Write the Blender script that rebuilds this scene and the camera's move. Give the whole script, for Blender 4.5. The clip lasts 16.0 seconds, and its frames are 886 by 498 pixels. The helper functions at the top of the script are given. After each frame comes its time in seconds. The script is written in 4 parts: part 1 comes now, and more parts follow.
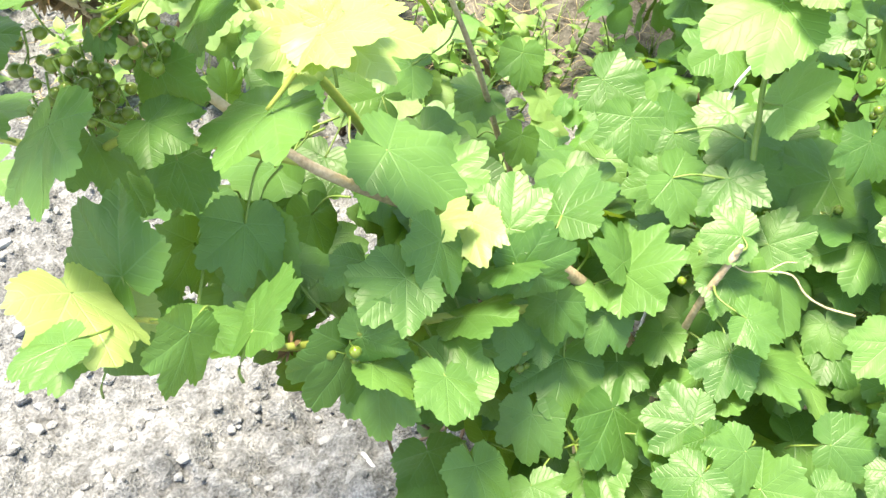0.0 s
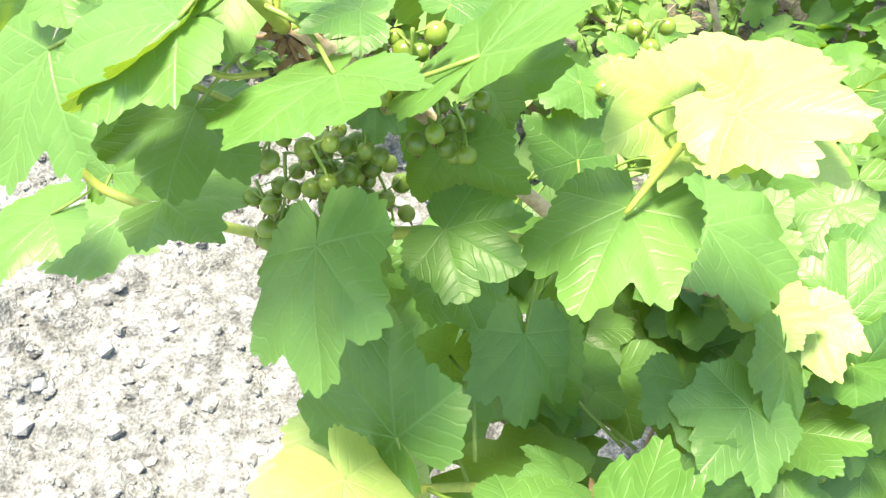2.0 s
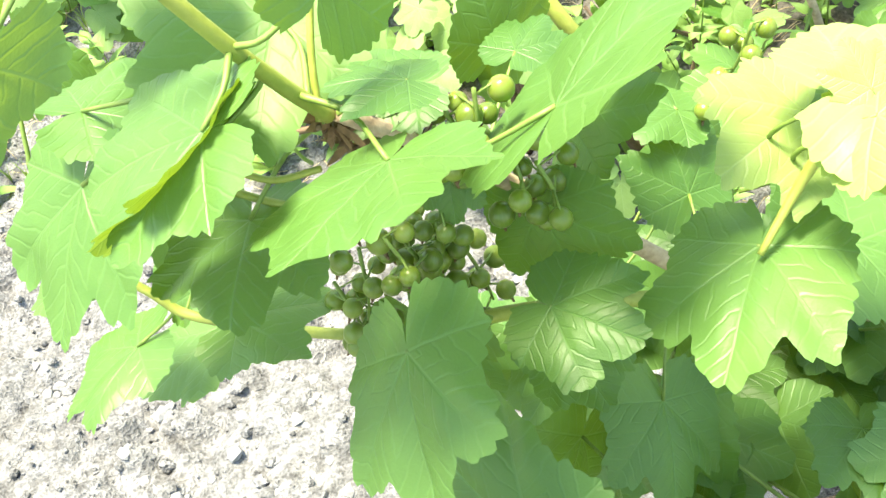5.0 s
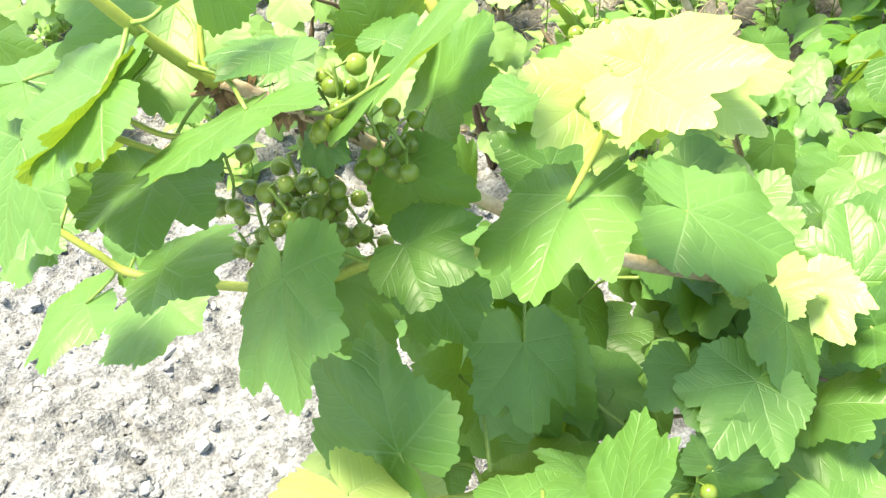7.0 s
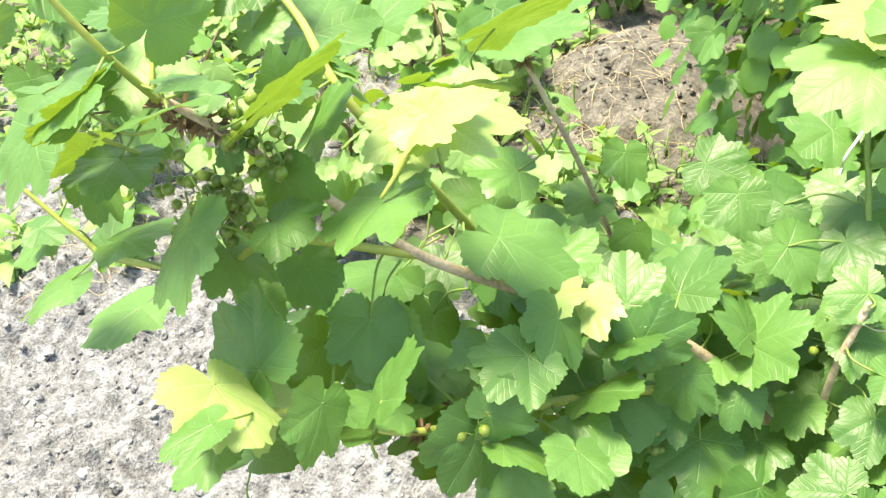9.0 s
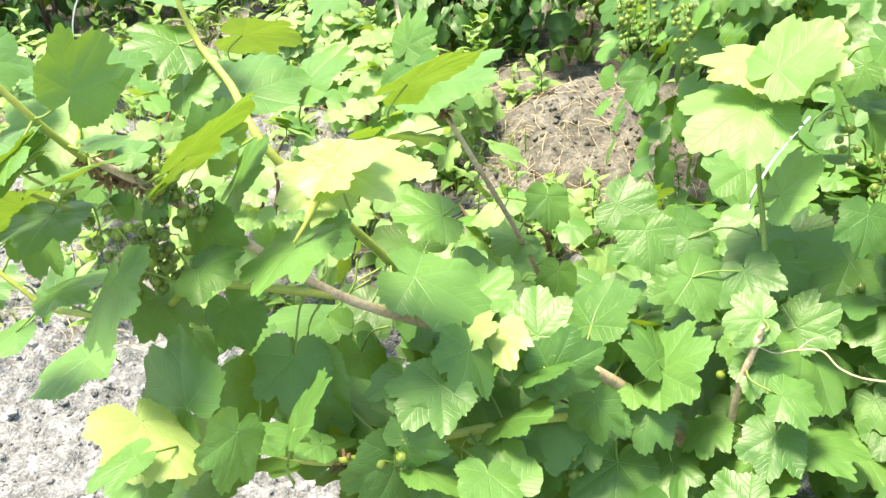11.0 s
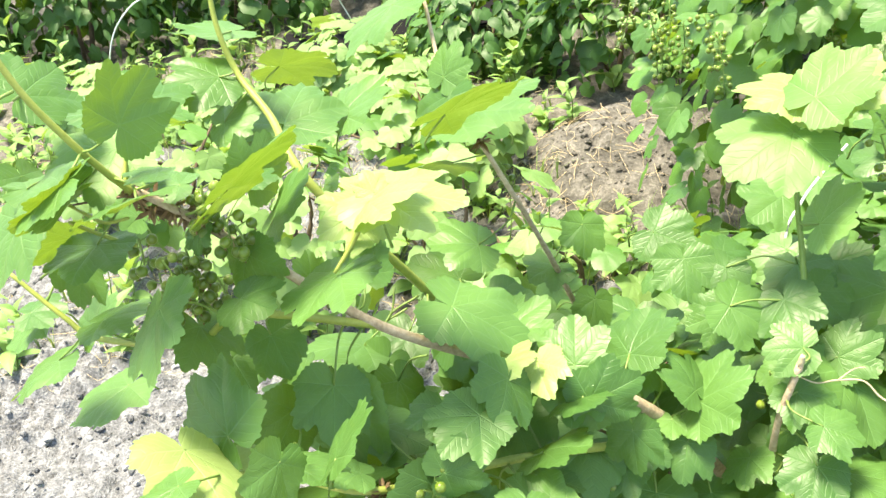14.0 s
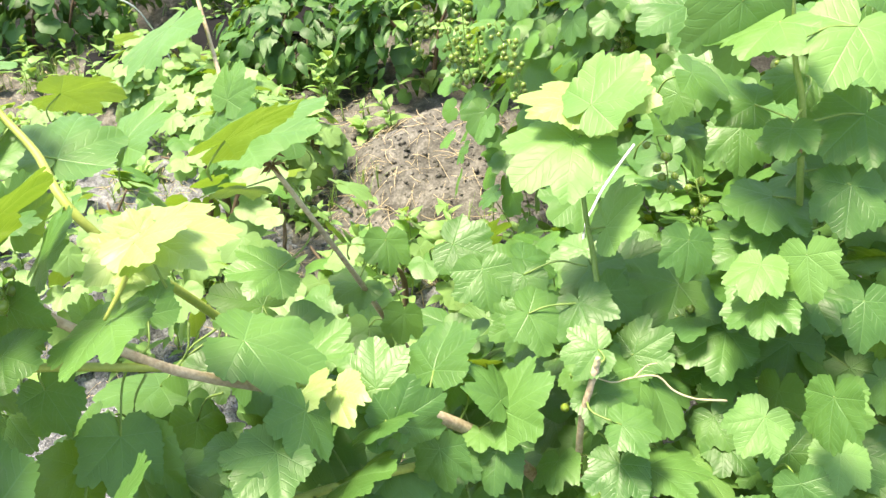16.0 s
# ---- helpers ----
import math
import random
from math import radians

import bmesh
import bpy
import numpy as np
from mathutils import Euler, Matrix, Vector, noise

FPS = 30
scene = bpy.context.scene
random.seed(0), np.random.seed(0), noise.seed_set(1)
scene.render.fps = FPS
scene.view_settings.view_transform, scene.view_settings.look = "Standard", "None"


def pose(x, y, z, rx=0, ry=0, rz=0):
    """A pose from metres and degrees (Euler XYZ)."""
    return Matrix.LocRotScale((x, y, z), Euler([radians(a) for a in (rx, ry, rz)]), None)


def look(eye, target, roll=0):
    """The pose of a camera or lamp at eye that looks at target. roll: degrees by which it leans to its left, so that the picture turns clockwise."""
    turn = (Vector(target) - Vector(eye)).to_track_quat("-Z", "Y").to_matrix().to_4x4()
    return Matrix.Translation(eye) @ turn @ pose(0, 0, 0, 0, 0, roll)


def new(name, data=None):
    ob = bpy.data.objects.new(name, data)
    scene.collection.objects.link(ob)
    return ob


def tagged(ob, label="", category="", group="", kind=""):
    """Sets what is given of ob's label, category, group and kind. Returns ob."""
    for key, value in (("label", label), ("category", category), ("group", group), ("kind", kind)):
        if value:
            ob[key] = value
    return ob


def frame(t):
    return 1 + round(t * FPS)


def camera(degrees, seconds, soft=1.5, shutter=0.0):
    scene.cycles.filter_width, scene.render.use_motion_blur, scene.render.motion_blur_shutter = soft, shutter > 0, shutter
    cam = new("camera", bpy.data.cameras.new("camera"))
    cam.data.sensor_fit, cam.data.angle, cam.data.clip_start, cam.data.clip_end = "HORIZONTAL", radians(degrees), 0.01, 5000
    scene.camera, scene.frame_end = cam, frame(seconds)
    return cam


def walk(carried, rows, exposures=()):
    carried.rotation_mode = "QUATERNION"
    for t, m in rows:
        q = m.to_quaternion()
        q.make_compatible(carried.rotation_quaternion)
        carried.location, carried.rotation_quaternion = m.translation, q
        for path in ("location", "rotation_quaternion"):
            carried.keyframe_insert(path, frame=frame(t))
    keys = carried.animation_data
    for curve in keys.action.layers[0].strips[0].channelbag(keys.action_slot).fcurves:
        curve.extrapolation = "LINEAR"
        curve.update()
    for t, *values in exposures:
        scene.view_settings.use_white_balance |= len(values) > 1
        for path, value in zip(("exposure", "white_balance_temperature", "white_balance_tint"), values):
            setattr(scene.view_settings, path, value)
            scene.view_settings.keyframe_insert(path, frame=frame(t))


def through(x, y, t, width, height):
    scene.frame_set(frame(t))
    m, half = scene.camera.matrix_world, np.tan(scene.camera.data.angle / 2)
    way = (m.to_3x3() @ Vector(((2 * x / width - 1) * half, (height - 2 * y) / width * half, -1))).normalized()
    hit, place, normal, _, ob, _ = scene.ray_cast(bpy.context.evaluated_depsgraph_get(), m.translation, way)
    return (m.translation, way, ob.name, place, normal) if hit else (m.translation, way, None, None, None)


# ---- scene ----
cam = camera(49.4, 16.0)
PATH = [
    (0, (0.0, 0.0, 1.143), (0.225, 1.355, -0.311), 6.3),
    (0.5, (-0.041, 0.07, 1.115), (0.242, 1.352, -0.393), 9.6),
    (1, (-0.077, 0.131, 1.095), (0.214, 1.392, -0.429), 10.0),
    (1.5, (-0.122, 0.18, 1.076), (0.163, 1.419, -0.468), 9.4),
    (2, (-0.151, 0.204, 1.067), (0.062, 1.449, -0.484), 5.8),
    (2.5, (-0.166, 0.218, 1.076), (0.022, 1.477, -0.467), 4.1),
    (3, (-0.177, 0.224, 1.086), (0.0, 1.512, -0.434), 2.2),
    (5.5, (-0.13, 0.248, 1.032), (-0.155, 1.593, -0.447), -12.7),
    (6, (-0.123, 0.233, 1.037), (-0.145, 1.584, -0.438), -12.7),
    (6.5, (-0.112, 0.204, 1.052), (-0.113, 1.577, -0.403), -11.6),
    (7, (-0.093, 0.162, 1.064), (-0.09, 1.552, -0.375), -10.5),
    (7.5, (-0.066, 0.093, 1.075), (-0.089, 1.542, -0.303), -8.0),
    (8, (-0.043, 0.024, 1.094), (-0.08, 1.547, -0.202), -6.8),
    (8.5, (-0.021, -0.024, 1.107), (-0.04, 1.538, -0.141), -5.6),
    (9, (0.007, -0.058, 1.118), (-0.023, 1.542, -0.081), -6.1),
    (9.5, (0.038, -0.082, 1.127), (0.045, 1.541, -0.042), -5.6),
    (12, (0.056, -0.11, 1.136), (0.056, 1.567, 0.046), -8.0),
    (12.5, (0.042, -0.104, 1.136), (-0.002, 1.584, 0.065), -7.9),
    (13, (0.03, -0.099, 1.142), (-0.065, 1.608, 0.105), -8.0),
    (13.5, (0.03, -0.1, 1.142), (-0.087, 1.61, 0.112), -8.2),
    (14, (0.048, -0.109, 1.141), (0.018, 1.584, 0.077), -8.0),
    (14.5, (0.09, -0.129, 1.149), (0.117, 1.563, 0.083), -8.6),
    (15, (0.113, -0.136, 1.145), (0.203, 1.549, 0.071), -9.2),
    (15.5, (0.098, -0.111, 1.138), (0.319, 1.558, 0.059), -7.4),
    (16, (0.093, -0.093, 1.14), (0.382, 1.559, 0.05), -6.4),
]
EXPOSURES = [(0, 2.7, 8000, 8), (2.5, 2.9, 8200, 4), (6.5, 2.87, 8200, 4), (9.5, 2.6, 8100, 7), (13, 2.68, 8100, 6), (16, 2.52, 7900, 10)]
walk(cam, [(t, look(eye, target, roll)) for t, eye, target, roll in PATH], EXPOSURES)


# ---- light ----
SUN_ELEVATION, SUN_AZIMUTH = 77, -70   # degrees; azimuth from +y towards +x
world = bpy.data.worlds.new("world")
scene.world = world
world.use_nodes = True
wn = world.node_tree
sky = wn.nodes.new("ShaderNodeTexSky")
sky.sky_type, sky.sun_disc = "NISHITA", False
sky.sun_elevation, sky.sun_rotation = radians(SUN_ELEVATION), radians(SUN_AZIMUTH)
wn.links.new(sky.outputs[0], wn.nodes["Background"].inputs[0])
wn.nodes["Background"].inputs[1].default_value = 0.085
sun = new("sun", bpy.data.lights.new("sun", "SUN"))
sun.data.energy, sun.data.angle, sun.data.color = 2.3, radians(17), (1.0, 0.96, 0.88)
_el, _az = radians(SUN_ELEVATION), radians(SUN_AZIMUTH)
sun.matrix_world = look((4 * math.sin(_az), 4 * math.cos(_az), 4 * math.tan(_el)), (0, 0, 0))


# ---- materials ----
def material(name):
    m = bpy.data.materials.new(name)
    m.use_nodes = True
    t = m.node_tree
    return m, t, t.nodes["Principled BSDF"], t.nodes["Material Output"]


def node(t, kind, values=None):
    n = t.nodes.new(kind)
    for key, v in (values or {}).items():
        n.inputs[key].default_value = v
    return n


def math_node(t, op, a, b=None):
    n = node(t, "ShaderNodeMath")
    n.operation = op
    for k, v in enumerate((a, b)):
        if v is None:
            continue
        if isinstance(v, (int, float)):
            n.inputs[k].default_value = v
        else:
            t.links.new(v, n.inputs[k])
    return n.outputs[0]


def ramp(t, fac, stops):
    n = node(t, "ShaderNodeValToRGB")
    e = n.color_ramp.elements
    while len(e) < len(stops):
        e.new(0.5)
    for el, (p, c) in zip(e, stops):
        el.position, el.color = p, (*c, 1)
    t.links.new(fac, n.inputs[0])
    return n.outputs[0]


def mix(t, fac, a, b, kind="MIX"):
    n = node(t, "ShaderNodeMix")
    n.data_type, n.blend_type = "RGBA", kind
    for k, v in ((0, fac), (6, a), (7, b)):
        if isinstance(v, (int, float)):
            n.inputs[k].default_value = v
        elif isinstance(v, tuple):
            n.inputs[k].default_value = (*v, 1)
        else:
            t.links.new(v, n.inputs[k])
    return n.outputs[2]


def leaf_material(name, dark, light, through, share, veins=0.36, island=False, gloss=0.5):
    """Leaf blade: vein pattern from the UV map, mottling, and light that shines through."""
    m, t, p, out = material(name)
    if island:
        rnd = node(t, "ShaderNodeNewGeometry").outputs["Random Per Island"]
    else:
        rnd = node(t, "ShaderNodeObjectInfo").outputs["Random"]
    tc = node(t, "ShaderNodeTexCoord")
    big = node(t, "ShaderNodeTexNoise", {"Scale": 22.0 if island else 2.6, "Detail": 3.0})
    fine = node(t, "ShaderNodeTexNoise", {"Scale": 420.0 if island else 48.0, "Detail": 3.0})
    for n in (big, fine):
        t.links.new(tc.outputs["Object"], n.inputs["Vector"])
    sep = node(t, "ShaderNodeSeparateXYZ")
    t.links.new(tc.outputs["UV"], sep.inputs[0])
    across, along = sep.outputs[0], sep.outputs[1]
    main = math_node(t, "SUBTRACT", 1.0, math_node(t, "MULTIPLY", across, 60.0))
    main = math_node(t, "MAXIMUM", main, 0.0)
    wave = math_node(t, "SUBTRACT", along, math_node(t, "MULTIPLY", across, 0.9))
    wave = math_node(t, "ADD", wave, math_node(t, "MULTIPLY", big.outputs[0], 0.22))
    wave = math_node(t, "FRACT", math_node(t, "MULTIPLY", wave, 7.5))
    side = math_node(t, "ABSOLUTE", math_node(t, "SUBTRACT", wave, 0.5))
    side = math_node(t, "MAXIMUM", math_node(t, "SUBTRACT", 1.0, math_node(t, "MULTIPLY", side, 7.0)), 0.0)
    vein = math_node(t, "MAXIMUM", main, math_node(t, "MULTIPLY", side, 0.42))
    tone = math_node(t, "ADD", math_node(t, "MULTIPLY", rnd, 0.6), math_node(t, "MULTIPLY", big.outputs[0], 0.7))
    base = ramp(t, tone, ((0.12, dark), (0.95, light)))
    base = mix(t, math_node(t, "MULTIPLY", fine.outputs[0], 0.25), base, tuple(0.75 * c for c in dark))
    vein_c = math_node(t, "MULTIPLY", vein, veins)
    base = mix(t, vein_c, base, tuple(min(1, 1.5 * c + 0.05) for c in light))
    t.links.new(base, p.inputs["Base Color"])
    p.inputs["Roughness"].default_value = gloss
    p.inputs["Specular IOR Level"].default_value = 0.48
    tr = node(t, "ShaderNodeBsdfTranslucent")
    glow = mix(t, math_node(t, "MULTIPLY", vein, 0.5), mix(t, rnd, through, tuple(0.8 * c for c in through)), tuple(0.45 * c for c in through))
    t.links.new(glow, tr.inputs[0])
    h = math_node(t, "SUBTRACT", math_node(t, "MULTIPLY", fine.outputs[0], 0.25), vein)
    bump = node(t, "ShaderNodeBump", {"Strength": 0.4, "Distance": 0.001})
    t.links.new(h, bump.inputs["Height"])
    t.links.new(bump.outputs[0], p.inputs["Normal"])
    t.links.new(bump.outputs[0], tr.inputs["Normal"])
    mx = node(t, "ShaderNodeMixShader", {0: share})
    t.links.new(p.outputs[0], mx.inputs[1])
    t.links.new(tr.outputs[0], mx.inputs[2])
    t.links.new(mx.outputs[0], out.inputs[0])
    return m


def rough_material(name, stops, scale=30.0, fine=220.0, rough=0.85, bump=0.004, stretch=(1, 1, 1)):
    m, t, p, out = material(name)
    tc = node(t, "ShaderNodeTexCoord")
    mp = node(t, "ShaderNodeMapping", {"Scale": stretch})
    t.links.new(tc.outputs["Object"], mp.inputs[0])
    a = node(t, "ShaderNodeTexNoise", {"Scale": scale, "Detail": 5.0, "Roughness": 0.65})
    b = node(t, "ShaderNodeTexNoise", {"Scale": fine, "Detail": 4.0})
    for n in (a, b):
        t.links.new(mp.outputs[0], n.inputs["Vector"])
    f = math_node(t, "ADD", math_node(t, "MULTIPLY", a.outputs[0], 0.6), math_node(t, "MULTIPLY", b.outputs[0], 0.4))
    t.links.new(ramp(t, f, stops), p.inputs["Base Color"])
    p.inputs["Roughness"].default_value = rough
    bm_ = node(t, "ShaderNodeBump", {"Strength": 0.8, "Distance": bump})
    t.links.new(f, bm_.inputs["Height"])
    t.links.new(bm_.outputs[0], p.inputs["Normal"])
    return m


LEAF = leaf_material("leaf_green", (0.039, 0.123, 0.027), (0.118, 0.258, 0.064), (0.25, 0.39, 0.026), 0.31, gloss=0.42)
# pale for young leaves; also older ones, with full sun put into the colour
LEAF_YOUNG_LIT = leaf_material("leaf_young_lit", (0.24, 0.37, 0.10), (0.38, 0.50, 0.18), (0.40, 0.52, 0.07), 0.34, gloss=0.45)
LEAF_STUFF = leaf_material("leaf_mass", (0.050, 0.150, 0.026), (0.124, 0.285, 0.056), (0.27, 0.43, 0.03), 0.34, island=True, gloss=0.42)
# green darkened to stand in for shade from trees that are not built
LEAF_HEDGE_SHADED = leaf_material("leaf_hedge_shaded", (0.022, 0.078, 0.014), (0.068, 0.18, 0.034), (0.16, 0.30, 0.02), 0.25, island=True)
PETIOLE = rough_material("petiole_green", ((0.3, (0.11, 0.20, 0.035)), (0.7, (0.20, 0.29, 0.065))), 60, 400, 0.5, 0.0006)
SHOOT = rough_material("green_shoot", ((0.3, (0.20, 0.26, 0.04)), (0.7, (0.33, 0.37, 0.08))), 50, 300, 0.55, 0.001)
BARK = rough_material("grey_bark", ((0.3, (0.20, 0.14, 0.085)), (0.5, (0.42, 0.33, 0.22)), (0.7, (0.60, 0.50, 0.36))), 40, 300, 0.85, 0.0025, (1, 1, 1))
BARK_DARK = rough_material("brown_bark", ((0.3, (0.07, 0.045, 0.03)), (0.7, (0.20, 0.14, 0.09))), 60, 300, 0.85, 0.002)
DEAD = rough_material("dead_wood", ((0.3, (0.34, 0.28, 0.16)), (0.7, (0.55, 0.48, 0.32))), 60, 300, 0.8, 0.001)
SOIL = rough_material("dry_soil", ((0.36, (0.060, 0.062, 0.064)), (0.5, (0.165, 0.172, 0.180)), (0.66, (0.335, 0.348, 0.363))), 40, 230, 0.95, 0.020)
SOIL_CLOD = rough_material("soil_clod", ((0.3, (0.18, 0.186, 0.194)), (0.7, (0.335, 0.348, 0.363))), 1.6, 7, 0.95, 0.002)
SOIL_BROWN = rough_material("brown_soil", ((0.32, (0.028, 0.026, 0.022)), (0.5, (0.105, 0.099, 0.085)), (0.70, (0.24, 0.227, 0.198))), 30, 170, 0.95, 0.010)
STRAW = rough_material("straw", ((0.3, (0.30, 0.22, 0.12)), (0.7, (0.62, 0.52, 0.34))), 50, 300, 0.8, 0.0005)
BUD = rough_material("bud_scale", ((0.3, (0.09, 0.055, 0.028)), (0.7, (0.28, 0.18, 0.085))), 200, 500, 0.8, 0.0008)
BLACK_FILM = rough_material("black_plastic", ((0.3, (0.005, 0.005, 0.006)), (0.7, (0.012, 0.012, 0.013))), 20, 200, 0.75, 0.002)
BLACK_FILM.node_tree.nodes["Principled BSDF"].inputs["Specular IOR Level"].default_value = 0.08
WHITE_PIPE = rough_material("white_plastic", ((0.3, (0.62, 0.66, 0.68)), (0.7, (0.80, 0.83, 0.84))), 20, 200, 0.4, 0.0004)
GRASS = leaf_material("grass_blade", (0.10, 0.21, 0.05), (0.22, 0.34, 0.09), (0.36, 0.52, 0.08), 0.3, 0.0, True)


def berry_material():
    m, t, p, out = material("green_berry")
    tc = node(t, "ShaderNodeTexCoord")
    sep = node(t, "ShaderNodeSeparateXYZ")
    t.links.new(tc.outputs["UV"], sep.inputs[0])
    stripe = math_node(t, "SINE", math_node(t, "MULTIPLY", sep.outputs[0], 2 * math.pi * 9))
    stripe = math_node(t, "POWER", math_node(t, "ABSOLUTE", stripe), 6.0)
    rnd = node(t, "ShaderNodeObjectInfo").outputs["Random"]
    base = ramp(t, rnd, ((0.0, (0.085, 0.145, 0.018)), (1.0, (0.17, 0.24, 0.038))))
    base = mix(t, math_node(t, "MULTIPLY", stripe, 0.16), base, (0.22, 0.28, 0.07))
    t.links.new(base, p.inputs["Base Color"])
    p.inputs["Roughness"].default_value = 0.28
    p.inputs["Subsurface Weight"].default_value = 0.35
    p.inputs["Subsurface Radius"].default_value = (0.6, 1.0, 0.2)
    p.inputs["Subsurface Scale"].default_value = 0.004
    return m


BERRY = berry_material()


# ---- mesh helpers ----
def mesh_object(name, verts, faces, mat, parent=None, uvs=None, smooth=True):
    me = bpy.data.meshes.new(name)
    me.from_pydata(verts, [], faces)
    if uvs is not None:
        lay = me.uv_layers.new(name="UVMap")
        for loop in me.loops:
            lay.data[loop.index].uv = uvs[loop.vertex_index]
    me.materials.append(mat)
    if smooth:
        me.polygons.foreach_set("use_smooth", [True] * len(me.polygons))
    me.update()
    ob = new(name, me)
    if parent is not None:
        ob.parent = parent
    return ob


def catmull(points, steps=6):
    p = [Vector(q) for q in points]
    p = [2 * p[0] - p[1]] + p + [2 * p[-1] - p[-2]]
    out = []
    for i in range(1, len(p) - 2):
        a, b, c, d = p[i - 1 : i + 3]
        for k in range(steps):
            u = k / steps
            out.append(0.5 * (2 * b + (c - a) * u + (2 * a - 5 * b + 4 * c - d) * u * u + (3 * b - a - 3 * c + d) * u**3))
    out.append(p[-2])
    return out


def tube_data(points, radii, sides=8, lumpy=0.0, seed=0):
    """Vertices and faces of a tapered, closed tube along the points."""
    rng = random.Random(seed)
    n = len(points)
    verts, faces = [], []
    up = Vector((0.3, 0.2, 1)).normalized()
    for i, q in enumerate(points):
        d = (points[min(i + 1, n - 1)] - points[max(i - 1, 0)]).normalized()
        a = d.cross(up)
        if a.length < 1e-3:
            a = d.cross(Vector((1, 0, 0)))
        a.normalize()
        b = d.cross(a)
        f = i / (n - 1) * (len(radii) - 1)
        k = min(int(f), len(radii) - 2)
        r = radii[k] + (radii[k + 1] - radii[k]) * (f - k)
        for s in range(sides):
            w = 2 * math.pi * s / sides
            rr = r * (1 + lumpy * rng.uniform(-1, 1))
            verts.append(q + rr * (math.cos(w) * a + math.sin(w) * b))
    for i in range(n - 1):
        for s in range(sides):
            s2 = (s + 1) % sides
            faces.append((i * sides + s, i * sides + s2, (i + 1) * sides + s2, (i + 1) * sides + s))
    faces.append(tuple(range(sides))[::-1])
    faces.append(tuple((n - 1) * sides + s for s in range(sides)))
    return verts, faces


def tube(name, points, radii, mat, parent=None, sides=8, lumpy=0.0, seed=0, steps=6):
    v, f = tube_data(catmull(points, steps), radii, sides, lumpy, seed)
    return mesh_object(name, v, f, mat, parent)


def lerp_table(table, x):
    for (x0, y0), (x1, y1) in zip(table, table[1:]):
        if x <= x1:
            u = (x - x0) / (x1 - x0)
            u = u * u * (3 - 2 * u)
            return y0 + (y1 - y0) * u
    return table[-1][1]


def leaf_data(seed, around=160, rings=6, sinus=0.76, teeth=0.072, cup=0.10, droop=0.22, wave=0.045, fold=0.0):
    """A lobed currant leaf of midrib length 1: the stalk joins at the origin, the tip lies at +y, z is the upper side."""
    rng = random.Random(seed)
    j = lambda s: 1 + rng.uniform(-s, s)  # noqa: E731
    table = [(0, 1.0), (7, 0.97), (14, 0.91), (25 * j(0.08), (sinus + 0.08) * j(0.04)), (35, 0.885 * j(0.03)), (44, 0.955 * j(0.04)), (53, 0.88 * j(0.03)), (72 * j(0.04), 0.67 * j(0.05)), (92, 0.68 * j(0.05)), (108, 0.63), (132, 0.53), (156, 0.42), (170, 0.24), (180, 0.04)]
    table2 = [(a, r * j(0.04)) if 0 < a < 170 else (a, r) for a, r in table]
    spines = [0, 44, -44, 95, -95]
    verts, uvs, faces = [(0, 0, 0)], [(0, 0)], []
    ph = [rng.uniform(0, 6.28) for _ in range(4)]
    for k in range(1, rings + 1):
        q = (k / rings) ** 0.8
        for i in range(around):
            th = -180 + 360 * i / around
            r = lerp_table(table if th >= 0 else table2, abs(th))
            if k == rings:
                r *= 1 + teeth * (0.0, 0.8, 1.0, 0.5)[i % 4] * (0.7 + 0.5 * math.sin(1.7 * (i // 4) + ph[3])) - teeth * 0.3
            w = radians(th)
            x, y = q * r * math.sin(w), q * r * math.cos(w)
            near = min(spines, key=lambda s: abs(th - s))
            dw = radians(th - near)
            across, along = q * r * abs(math.sin(dw)), q * r * math.cos(dw)
            rr = q * r
            z = -droop * y * abs(y) * 0.8 - cup * 1.5 * x * x - fold * abs(x)
            z += 0.022 * rr * (1 - math.exp(-((across / 0.07) ** 2))) + 0.006 * rr * math.sin(11.0 * along - 6.0 * across + 2 * ph[1])
            z += 0.8 * wave * rr * math.sin(3 * w + ph[0])
            z += 0.075 * rr * noise.noise(Vector((2.6 * x + ph[1] * 9, 2.6 * y + ph[2] * 9, 0.5))) + 0.03 * rr * noise.noise(Vector((7 * x, 7 * y + ph[2] * 9, 0.5)))
            verts.append((x, y, z))
            uvs.append((across, along))
    for i in range(around):
        faces.append((0, 1 + (i + 1) % around, 1 + i))
    for k in range(rings - 1):
        for i in range(around):
            a, b = 1 + k * around + i, 1 + k * around + (i + 1) % around
            faces.append((a, b, b + around, a + around))
    return verts, faces, uvs


def leaf_mesh(name, mat, seed, **options):
    v, f, uv = leaf_data(seed, **options)
    me = bpy.data.meshes.new(name)
    me.from_pydata(v, [], f)
    lay = me.uv_layers.new(name="UVMap")
    for loop in me.loops:
        lay.data[loop.index].uv = uv[loop.vertex_index]
    me.materials.append(mat)
    me.polygons.foreach_set("use_smooth", [True] * len(me.polygons))
    return me


